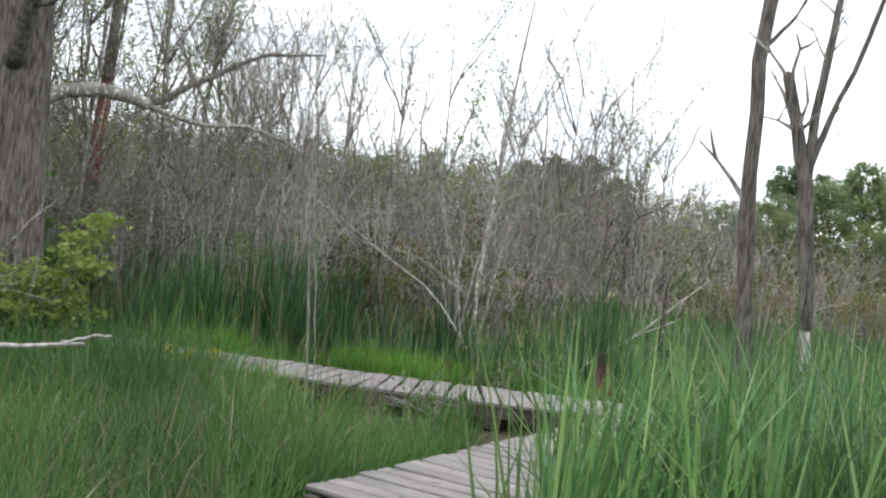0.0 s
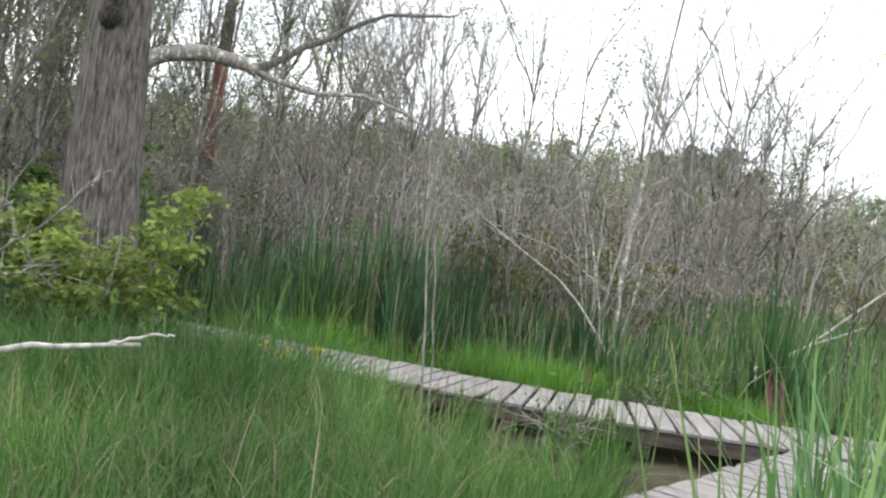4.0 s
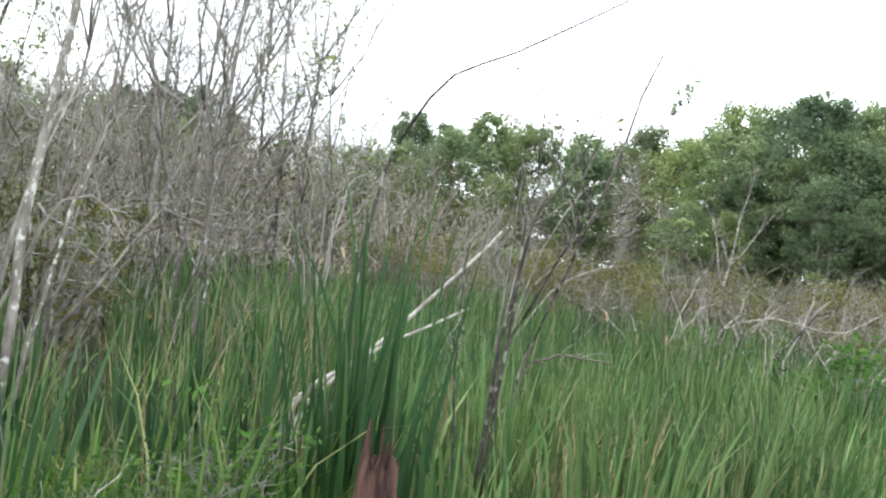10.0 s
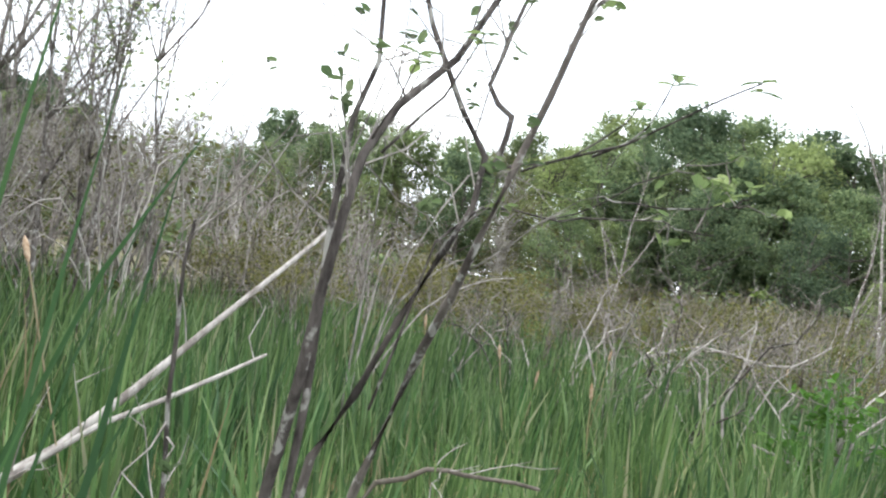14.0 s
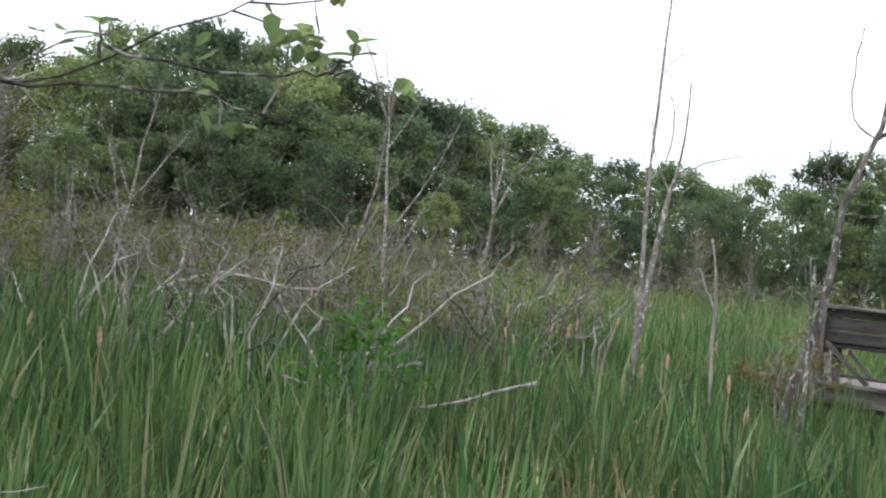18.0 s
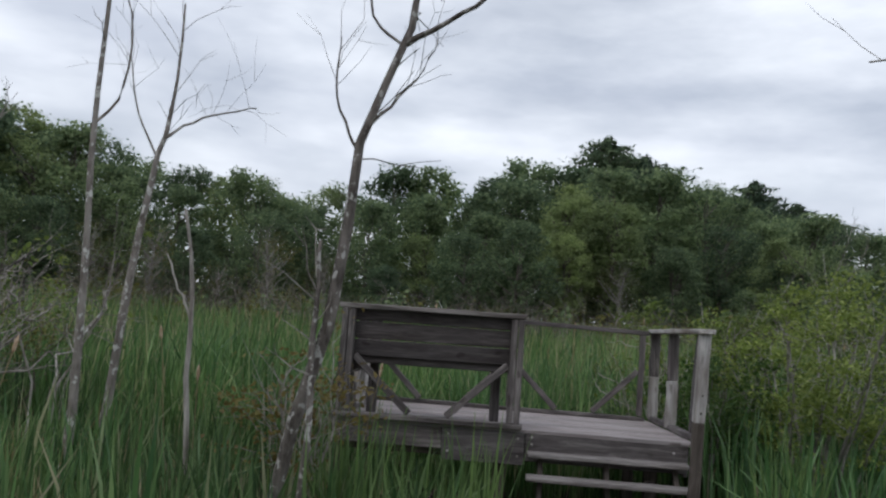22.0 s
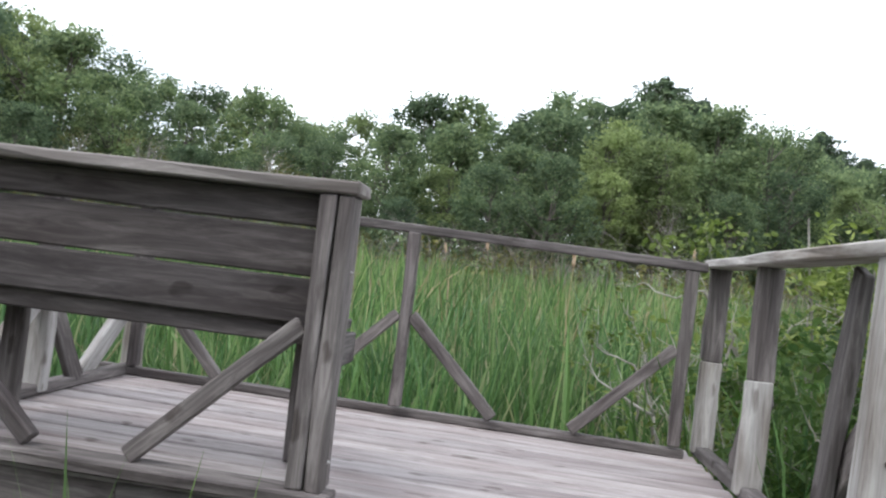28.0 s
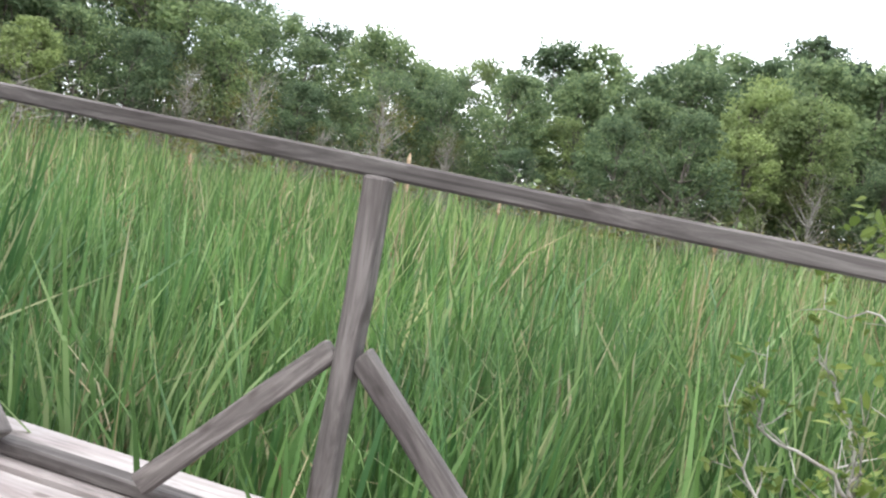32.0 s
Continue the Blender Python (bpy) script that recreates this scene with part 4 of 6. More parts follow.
# ---------------------------------------------------------------- grey thickets
def thickets():
    r = np.random.default_rng(31)
    made = [shrub_arrays(r, 2.6, 1.5, 8, 4) for _ in range(10)]
    arrays, tips = [m[0] for m in made], [m[1] for m in made]

    def grove(name, label, boxes, leaf_share, leaf_mat, leaf_size, pale=M_TWIG, dark=M_BRUSH):
        g, dk, lf = Geo(), Geo(), Geo()
        for box, n, f in boxes:
            p = scatter(r, box, n)
            z = land(p[:, 0], p[:, 1])
            spots = [(x, y, zz, f) for (x, y), zz in zip(p, z)]
            strew(g, arrays, spots[::2], r)
            strew(dk, arrays, spots[1::2], r)
            m = int(n * leaf_share)
            k = r.integers(0, n, n * 3)
            tuft = np.stack([p[k, 0] + r.normal(0, 0.8 * f, n * 3), p[k, 1] + r.normal(0, 0.8 * f, n * 3), z[k] + f * r.uniform(0.5, 2.4, n * 3)], 1)
            c = tuft[r.integers(0, n * 3, m)] + r.normal(0, 0.22 * f, (m, 3))
            leaves(lf, c, leaf_size * f, r)
        stuff(name, g, pale, label, "thicket")
        stuff(name, dk, dark, "darker brown brush mixed into the grey thicket", "thicket")
        stuff("thicket_leaves", lf, leaf_mat, "sparse grey-green spring leaves in the grey thicket", "leaves")

    grove("thicket", "dense grey leafless thicket on the rising western bank",
          [((-10, -5.2, -30, -13.8), 48, 0.9), ((-17, -10, -34, -13.4), 50, 1.1), ((-9, 5, -36, -25), 50, 1.15), ((-30, -17, -44, -2), 70, 1.6), ((-50, -30, -62, 6), 60, 2.1), ((-82, -50, -72, 10), 80, 2.7)], 260, M_OLIVE, 0.045)
    grove("thicket", "low grey-brown thicket out in the cattail marsh",
          [((-12, -6.5, -4.5, 3.5), 22, 0.62), ((-23, -13, -7.5, 4), 36, 0.8), ((-26, -14, -2, 14), 42, 0.95), ((-34, -16, 12, 30), 40, 1.1)], 620, M_OLIVE, 0.05, M_BRUSH, M_BROWN)
    grove("thicket", "thin brown brush before the far trees", [((-22, 24, 29, 37), 110, 1.15), ((-42, -22, 18, 32), 50, 1.1), ((24, 46, 20, 34), 40, 1.1)], 120, M_OLIVE, 0.08, M_BRUSH, M_BROWN)


thickets()
# ---------------------------------------------------------------- reeds and grass

def bank_height(x, y):
    """Cattails west of the boardwalk stand tallest in the south."""
    return np.interp(y, (-17.2, -16.2, -14.6, -13.0), (1.78, 1.4, 1.2, 1.25))


OPEN_BANK = lambda x, y: patchy(x, y, 2.1, 1.0) > 0.42
reed_field("cattail_reeds", "dense dark green cattail reeds beyond the boardwalk", (-5.4, -1.3, -24, -12.6), 4300, bank_height, 0.036, 11, M_BLADE, clump=0.09, lean=0.11, droop=0.07, segs=4, keep=OPEN_BANK)
reed_field("cattail_reeds", "lighter green cattails mixed in beyond the boardwalk", (-5.6, -0.9, -24, -12.6), 1700, 1.15, 0.024, 111, M_REED, clump=0.12, lean=0.16, droop=0.2, segs=4)
reed_field("cattail_reeds", "green cattails darkened by painted shade beyond the boardwalk", (-4.8, -1.4, -20, -12.6), 800, bank_height, 0.034, 113, M_DEEP, clump=0.07, lean=0.09, droop=0.05, segs=4, keep=OPEN_BANK)
reed_field("straw", "pale upright dead cattail stalks beyond the boardwalk", (-6.5, -1.4, -23, -12.0), 350, 1.5, 0.013, 112, M_STRAW, lean=0.22, droop=0.1, category="dead reeds")
reed_field("cattail_reeds", "green cattail marsh west of the boardwalk", (-9, -0.75, -12.6, 0.5), 12500, 1.06, 0.026, 12, lean=0.15, droop=0.15, clump=0.15)
reed_field("cattail_reeds", "darker green cattail tufts west of the boardwalk", (-9, -0.8, -12.6, 0.3), 4200, 1.1, 0.028, 121, M_BLADE, lean=0.10, droop=0.12, clump=0.12)
reed_field("cattail_reeds", "green cattails farther out in the marsh", (-24, -6, -14, 22), 20000, 1.35, 0.036, 18, lean=0.13)
reed_field("cattail_reeds", "tall green cattails behind the deck", (-9, 9, 2.15, 14), 17000, 1.6, 0.024, 19, M_REEDTALL, lean=0.16, droop=0.18, clump=0.16)
reed_field("cattail_reeds", "darker green cattail fans behind the deck", (-7, 6, 2.2, 9), 4200, 1.5, 0.026, 191, M_BLADE, lean=0.14, droop=0.14, clump=0.12)
reed_field("cattail_reeds", "shorter bright green blades among the cattails behind the deck", (-6, 5, 2.2, 8), 9000, 1.15, 0.02, 193, M_REEDTALL, lean=0.2, droop=0.2, clump=0.13)
reed_field("straw", "tan dead leaves and stalks tangled in the cattails behind the deck", (-7, 6, 2.2, 10), 1500, 1.3, 0.012, 192, M_STRAW, lean=0.3, droop=0.3, category="dead reeds")
reed_field("cattail_reeds", "green cattail marsh reaching to the far woods", (-24, 28, 12, 40), 28000, 2.0, 0.055, 13)
reed_field("cattail_reeds", "green cattails on the open side of the boardwalk", (1.0, 10, -10.5, 2.5), 10000, 1.2, 0.025, 14, M_BLADE, lean=0.13, droop=0.16, clump=0.22)
reed_field("short_grass", "bright lime short grass at the boardwalk edge", (-2.1, -0.1, -20, -12.9), 26000, 0.66, 0.008, 15, M_LIME, lean=0.24, droop=0.32, gap=0.76, clump=0.10, category="grass",
           keep=lambda x, y: patchy(x, y, 1.9, 3.0) > 0.3)
reed_field("sedge_grass", "tall soft green grass between the two walkways", (1.3, 11.5, -21, -14.6), 60000, 0.66, 0.007, 16, M_GRASS, lean=0.26, droop=0.36, gap=0.74, clump=0.13, category="grass",
           keep=lambda x, y: ~((x < 3.2) & (y > -16.6) & (y < -13.5)))
reed_field("sedge_grass", "rank green grass hanging over the far boardwalk", (0.9, 4.2, -25, -17.45), 11000, 0.95, 0.009, 24, M_GRASS, lean=0.3, droop=0.4, gap=0.66, clump=0.14, category="grass")
reed_field("long_grass", "long light green blades beside the side walkway", (1.9, 7.6, -14.4, -10.2), 6600, 1.45, 0.022, 17, M_BLADE, lean=0.14, droop=0.22, gap=0.82, clump=0.12, category="grass",
           keep=lambda x, y: y > -12.55 - 0.52 * (x - 1.9))
reed_field("straw", "fine tan seed stalks standing in the grass", (1.8, 11, -20, -15.6), 1300, 0.8, 0.006, 28, M_STRAW, lean=0.3, droop=0.25, gap=0.8, category="dead grass")
reed_field("straw", "short tan dead stems low among the cattails", (-6, -0.8, -12, 0.3), 1500, 0.8, 0.012, 25, M_STRAW, lean=0.28, droop=0.2, gap=0.85, category="dead reeds")
reed_field("cattail_reeds", "green cattail marsh on the far side of the walk", (10, 26, -30, 12), 9000, 1.2, 0.05, 26, M_REEDTALL, gap=1.0)
reed_field("sedge_grass", "green grass behind the start of the side walkway", (9.5, 22, -26, -8), 14000, 0.6, 0.016, 27, M_GRASS, lean=0.26, droop=0.36, gap=0.8, clump=0.15, category="grass")
reed_field("straw", "bleached dead reed stems among the living cattails", (-9, 8, -23, 8), 4200, 0.85, 0.009, 20, M_STRAW, lean=0.4, droop=0.25, gap=0.95, category="dead reeds")
reed_field("straw", "bleached dead stems far out in the marsh", (-24, 24, 9, 38), 7500, 2.05, 0.022, 23, M_STRAW, lean=0.25, droop=0.2, category="dead reeds")


def cattail_clump(label, at, n, h, width, seed, mat=M_REED, lean=0.09, droop=0.1):
    r = np.random.default_rng(seed)
    c = thing("cattail_clump", label, "reeds", (*at, float(land(*at))), "cattail clumps")
    for k in range(n):
        g = Geo()
        blades(g, r.normal(0, 0.13, (1, 2)), -0.03, h * r.uniform(0.8, 1.1), width, lean, r, droop, 5)
        part("blade", g, mat, c)
    return c


for k, (x, y, h) in enumerate(((1.25, -18.3, 0.7), (1.2, -18.75, 0.8), (1.45, -19.2, 0.85), (1.1, -19.6, 0.8), (1.6, -18.55, 0.75), (1.35, -20.1, 0.9))):
    cattail_clump("rank green sedge tuft hanging over the boardwalk edge", (x, y), 55, h, 0.012, 520 + k, M_GRASS, 0.25, 0.35)
for k, (x, y, h) in enumerate(((6.4, -14.2, 1.6), (5.3, -13.75, 1.65))):
    cattail_clump("bright green cattail clump leaning at the side walkway edge", (x, y), 18, h, 0.028, 540 + k, M_REED, 0.14, 0.12)
for k, (x, y, h) in enumerate(((1.5, -17.75, 0.95), (1.8, -18.05, 1.05), (2.3, -17.4, 0.9))):
    cattail_clump("few upright dark cattail blades at the near boardwalk edge", (x, y), 9, h, 0.03, 560 + k, M_BLADE, 0.12, 0.08)
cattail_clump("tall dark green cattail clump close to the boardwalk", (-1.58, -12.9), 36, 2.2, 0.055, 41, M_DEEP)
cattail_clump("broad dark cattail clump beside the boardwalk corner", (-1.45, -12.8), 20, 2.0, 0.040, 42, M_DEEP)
for k, (x, y, h) in enumerate(((6.2, -13.75, 1.7), (5.5, -13.6, 1.85), (5.0, -13.3, 1.85), (4.3, -12.95, 1.7), (3.4, -12.4, 1.55), (2.6, -12.0, 1.5), (6.6, -13.1, 1.6), (5.0, -12.4, 1.7), (4.6, -13.25, 1.6), (5.8, -13.2, 1.7))):
    cattail_clump("tall light green cattail clump over the side walkway edge", (x, y), 28, h, 0.028, 430 + k, M_REED if k % 4 == 0 else M_BLADE, 0.15, 0.17)
for k, (x, y, h) in enumerate(((1.85, -14.7, 0.85), (1.75, -15.1, 0.7), (1.7, -16.1, 0.6), (1.8, -17.0, 0.7), (2.3, -15.9, 0.6))):
    cattail_clump("green sedge tuft in the corner between the walkways", (x, y), 60, h, 0.013, 449 + 7 * k, M_GRASS)
for k, (x, y, h) in enumerate(((-2.35, -0.55, 1.2), (-1.95, -0.9, 1.25), (-1.2, -0.6, 1.15), (-0.85, -0.5, 1.1), (-1.65, -1.4, 1.3), (-0.8, -1.6, 1.2), (1.25, -1.2, 1.25), (1.7, 0.1, 1.3))):
    cattail_clump("broad green cattail clump crowding the deck front", (x, y), 26, h, 0.028, 470 + k)
cattail_clump("cattail clump in front of the deck", (-1.5, -0.75), 26, 1.15, 0.022, 45)
cattail_clump("cattail clump beside the stairs", (-0.95, -0.95), 22, 1.05, 0.022, 46)
cattail_clump("cattail clump beside the stair post", (1.45, -0.5), 24, 1.2, 0.024, 47)
cattail_clump("cattail clump at the edge of the long boardwalk", (-0.9, -6.2), 22, 1.35, 0.024, 48)


def seed_head(at, lean, h, seed):
    """A dead cattail stalk with its brown, half-burst head."""
    r = np.random.default_rng(seed)
    c = thing("cattail_stalk", "dead straw-coloured cattail stalk with a brown head", "reeds", (*at, float(land(*at))), "cattail stalks")
    top = np.array([lean[0], lean[1], h])
    g = Geo()
    tube(g, bent((0, 0, 0), top, 6, 0.012, r), np.linspace(0.006, 0.004, 6), 5)
    part("stalk", g, M_STRAW, c)
    g = Geo()
    way = top / np.linalg.norm(top)
    u = np.linspace(0, 1, 7)
    tube(g, top + np.outer(u * 0.13 - 0.02, way), 0.013 * np.array([0.3, 0.9, 1.1, 1.0, 1.15, 0.8, 0.2]), 8)
    part("head", g, M_HEAD, c, "brown velvety seed head", True)


seed_head((-3.5, -11.95), (-0.75, -0.42), 1.72, 1)
rr = np.random.default_rng(5)
for k in range(16):
    px_, py_ = rr.uniform(-6, 5), rr.uniform(3, 9)
    seed_head((px_, py_), (rr.normal(0, 0.15), rr.normal(0, 0.15)), rr.uniform(1.6, 2.1), 60 + k)
for k in range(24):
    px_, py_ = rr.uniform(-7.5, -1.6), rr.uniform(-9, 1)
    seed_head((px_, py_), (rr.normal(0, 0.2), rr.normal(0, 0.2)), rr.uniform(1.1, 1.55), 90 + k)


def tussock(at, h, seed):
    """Last year's leaves hanging brown and matted round an old clump."""
    r = np.random.default_rng(seed)
    g = Geo()
    n = 90
    blades(g, r.normal(0, 0.13, (n, 2)), -0.05, h * r.uniform(0.5, 1.1, n), 0.013, 0.45, r, 0.7, 5)
    blades(g, r.normal(0, 0.2, (n, 2)), -0.02, h * 0.55, 0.012, 1.4, r, 0.6, 4)
    t = thing("dead_tussock", "brown matted tussock of last year's dead cattail leaves", "dead reeds", (*at, float(land(*at))), "dead tussocks")
    part("dead_leaves", g, M_STRAW, t)


for k, (x, y, h) in enumerate(((-3.47, -6.7, 0.6), (-3.2, -6.35, 0.5), (-2.5, -6.0, 0.7), (-2.1, -5.6, 0.6), (-1.65, -5.2, 0.75), (-1.3, -5.0, 0.5), (-2.95, -10.85, 0.85), (-2.75, -11.1, 0.7), (-3.4, -11.3, 0.6), (-2.3, -12.3, 0.6),
                               (-1.9, -11.3, 0.6), (-4.2, -9.2, 0.6), (-1.3, -3.6, 0.6), (-1.7, -2.9, 0.6), (-1.0, -8.0, 0.6), (-1.35, -9.2, 0.6), (-4.6, -7.6, 0.6), (-1.2, -1.9, 0.5), (-2.9, -16.2, 0.6), (-2.4, -14.2, 0.5))):
    tussock((x, y), h * 1.35, 700 + k)


def whorled_twig(knots, seed, n=6):
    """A thin twig that ends in a whorl of oval leaves."""
    r = np.random.default_rng(seed)
    base = np.array(knots[0], float)
    t = thing("leafy_twig", "thin twig ending in a whorl of oval leaves", "branch", tuple(base), "leafy twigs")
    g = Geo()
    q = limb(g, np.array(knots) - base, 0.004, 0.002, r, 7, 0.004, 4)
    part("stem", g, M_STEM, t)
    for k in range(n):
        a = 2 * np.pi * k / n + r.normal(0, 0.3)
        d = np.array([np.cos(a), np.sin(a), r.uniform(-0.1, 0.6)])
        d /= np.linalg.norm(d)
        s_ = np.cross(d, (0, 0, 1.0))
        s_ /= np.linalg.norm(s_)
        L, w = r.uniform(0.035, 0.055), r.uniform(0.010, 0.014)
        u = np.array([0.0, 0.25, 0.55, 0.8, 1.0])
        mid = q[-1] - (0, 0, 0.02 * (k % 2)) + np.outer(u * L, d) + np.outer(-0.25 * L * u * u, (0, 0, 1.0))
        wide = np.outer(w * np.array([0.1, 0.8, 1.0, 0.7, 0.05]), s_)
        v = np.concatenate([mid - wide, mid, mid + wide]) + np.concatenate([np.full((5, 1), 0.25), np.zeros((5, 1)), np.full((5, 1), 0.25)]) * (0, 0, w)
        i = np.arange(4)
        part("leaf", Geo().add(v, np.concatenate([np.stack([i, i + 1, i + 6, i + 5], 1), np.stack([i + 5, i + 6, i + 11, i + 10], 1)])), M_SPRIG, t)


whorled_twig([(-1.79, -11.5, 1.86), (-1.76, -11.3, 1.93), (-1.70, -11.13, 2.11)], 801)
whorled_twig([(-1.75, -11.46, 1.86), (-1.4, -11.42, 1.92), (-1.1, -11.33, 2.04)], 802, 7)
whorled_twig([(-1.5, -11.43, 1.89), (-1.35, -11.4, 1.95), (-1.28, -11.4, 2.06)], 803, 5)
whorled_twig([(-1.82, -11.14, 1.83), (-1.83, -11.14, 1.86), (-1.83, -11.14, 1.89)], 804, 5)
whorled_twig([(-1.5, -10.94, 1.85), (-1.47, -10.93, 1.87), (-1.46, -10.93, 1.90)], 807, 5)
whorled_twig([(-1.56, -11.95, 1.8), (-1.5, -11.85, 1.95), (-1.45, -11.8, 2.08)], 805)
whorled_twig([(-1.58, -12.0, 1.75), (-1.45, -12.0, 1.85), (-1.38, -11.98, 1.98)], 806)


# ---------------------------------------------------------------- trees and dead wood near the walk
def dead_limbs(name, label, lines, mat, seed, side=4, side_len=0.35, category="dead tree", limb_name="limb", leaf=None):
    """A thing of crooked limbs; each line is its knots with the radius at both ends."""
    r = np.random.default_rng(seed)
    x, y, _ = lines[0][0][0]
    t = thing(name, label, category, (x, y, float(land(x, y))))
    base = np.array(t.location)
    tips = []
    for k, (knots, r0, r1) in enumerate(lines):
        g = Geo()
        q = limb(g, np.array(knots) - base, r0, r1, r, 11, 0.006 + 0.12 * r1)
        part("trunk" if k == 0 and category == "dead tree" else limb_name, g, mat, t, smooth=True)
        if side:
            g = Geo()
            twigs(g, q[3:], r, side, side_len, max(0.003, r1 * 0.5), 3, 0.8, tips)
            part("twig_spray", g, M_TWIG, t)
    if leaf:
        mat_l, n, size = leaf
        g = Geo()
        tips = np.array(tips)
        c = np.repeat(tips[r.integers(0, len(tips), n // 4)], 4, 0)
        leaves(g, c + r.normal(0, size * 0.7, c.shape), size, r, oval=True)
        part("leaves", g, mat_l, t)
    return t


def oak():
    r = np.random.default_rng(51)
    t = thing("oak", "thick furrowed old oak with a low crooked limb", "tree", (0.15, -20.95, float(land(0.15, -20.95))))
    b = np.array(t.location)
    bm = bmesh.new()
    rings, sides = 26, 40
    grid = []
    for i in range(rings):
        u = i / (rings - 1)
        z = -0.3 + 9.5 * u
        rad = 0.41 + 0.30 * math.exp(-7 * u) - 0.16 * u
        ring = []
        for k in range(sides):
            a = 2 * math.pi * k / sides
            f = rad * (1 + 0.05 * math.sin(5 * a + 2 * u) + 0.035 * math.sin(13 * a + 6 * u) + 0.02 * r.normal())
            ring.append(bm.verts.new((math.cos(a) * f + 0.12 * u * u, math.sin(a) * f - 0.25 * u, z)))
        grid.append(ring)
    for i in range(rings - 1):
        for k in range(sides):
            bm.faces.new((grid[i][k], grid[i][(k + 1) % sides], grid[i + 1][(k + 1) % sides], grid[i + 1][k]))
    for f in bm.faces:
        f.smooth = True
    part("trunk", bm, M_BARK, t)
    lines = [([(0.20, -21.1, 2.9), (-0.13, -20.72, 3.27), (-0.41, -20.2, 3.42), (-0.69, -19.66, 3.31)], 0.13, 0.085),
             ([(-0.69, -19.66, 3.31), (-1.08, -19.12, 3.76), (-1.69, -18.4, 4.37), (-2.41, -17.59, 4.64)], 0.055, 0.015),
             ([(-0.69, -19.66, 3.31), (-1.08, -19.12, 3.17), (-1.7, -18.33, 3.25), (-2.19, -17.72, 3.01)], 0.05, 0.012),
             ([(0.5, -21.0, 3.5), (0.95, -20.6, 4.15), (1.0, -20.4, 4.9), (0.6, -19.4, 5.6)], 0.14, 0.05),
             ([(0.95, -20.6, 4.15), (1.0, -19.9, 4.35), (0.9, -19.0, 4.6)], 0.05, 0.01),
             ([(0.1, -21.0, 4.6), (-1.0, -19.9, 5.4), (-2.4, -18.6, 5.7)], 0.06, 0.01)]
    for k, (knots, r0, r1) in enumerate(lines):
        g, f = Geo(), Geo()
        q = limb(g, np.array(knots) - b, r0, r1, r, 11, 0.012)
        part("limb", g, M_BIRCH if k in (0, 2) else M_BARK, t, "pale lichened limb" if k in (0, 2) else "", True)
        twigs(f, q[3:], r, 7, 0.7, 0.007)
        part("twig_spray", f, M_TWIG, t)


oak()
def dead_pine():
    r = np.random.default_rng(52)
    t = thing("dead_pine", "dark dead trunk with a patch peeled to red wood", "dead tree", (-7.0, -23.3, float(land(-7.0, -23.3))))
    b = np.array(t.location)
    for name, mat, knots, r0, r1, label in (("butt", M_DARKBARK, [(-7.0, -23.3, -0.3), (-7.1, -23.3, 1.6), (-7.13, -23.31, 2.5)], 0.17, 0.15, ""), ("peeled_trunk", M_RED, [(-7.13, -23.31, 2.5), (-7.14, -23.3, 3.6), (-7.14, -23.27, 4.7)], 0.14, 0.128, "bark peeled to red wood"),
                                            ("upper_trunk", M_DARKBARK, [(-7.14, -23.27, 4.7), (-7.14, -23.24, 5.6), (-7.2, -23.2, 9.5)], 0.15, 0.08, "")):
        g = Geo()
        q = limb(g, np.array(knots) - b, r0, r1, r, 9, 0.006, 10)
        part(name, g, mat, t, label, True)
    g = Geo()
    twigs(g, q, r, 7, 1.4, 0.012)
    part("twig_spray", g, M_TWIG, t)


dead_pine()
dead_limbs("leaning_birch", "pale lichened birch leaning over the cattails",
           [([(-2.95, -14.85, -0.35), (-2.97, -14.8, 0.38), (-3.09, -14.81, 1.39), (-3.30, -14.69, 2.8), (-3.52, -14.59, 4.3), (-3.7, -14.4, 6.2)], 0.042, 0.016),
            ([(-2.95, -15.0, -0.3), (-2.88, -14.98, 0.32), (-2.91, -15.15, 1.3), (-3.15, -15.52, 2.56), (-3.4, -15.9, 4.0)], 0.022, 0.006),
            ([(-3.0, -14.8, -0.3), (-3.05, -14.6, 1.2), (-3.1, -14.3, 2.6), (-3.2, -14.1, 4.4)], 0.018, 0.005),
            ([(-3.36, -14.62, 3.2), (-3.3, -14.2, 4.2), (-3.2, -13.9, 5.2)], 0.014, 0.005)], M_BIRCH, 53, 9, 0.8, limb_name="stem")
dead_limbs("fallen_branch", "long bare branch slanting down into the cattails",
           [([(-2.78, -14.82, 0.2), (-3.23, -15.53, 1.05), (-3.9, -16.5, 1.63), (-4.78, -17.6, 2.27), (-5.57, -18.88, 2.93)], 0.022, 0.008),
            ([(-2.69, -14.94, 1.1), (-2.95, -15.77, 1.6), (-3.42, -16.79, 1.87)], 0.012, 0.005),
            ([(-3.9, -16.5, 1.63), (-3.6, -17.2, 2.0), (-3.5, -17.7, 2.6)], 0.010, 0.004)], M_TWIG, 54, 6, 0.5, "branch", "branch")
dead_limbs("sapling", "two thin bare stems rising beside the boardwalk",
           [([(2.10, -16.38, -0.3), (2.11, -16.46, 0.6), (2.08, -16.61, 1.8), (2.06, -16.81, 3.6)], 0.014, 0.006),
            ([(2.16, -16.31, -0.3), (2.14, -16.38, 0.6), (2.12, -16.54, 1.8), (2.10, -16.76, 3.4)], 0.011, 0.005)], M_BRUSH, 55, 5, 0.25, "sapling", "stem")
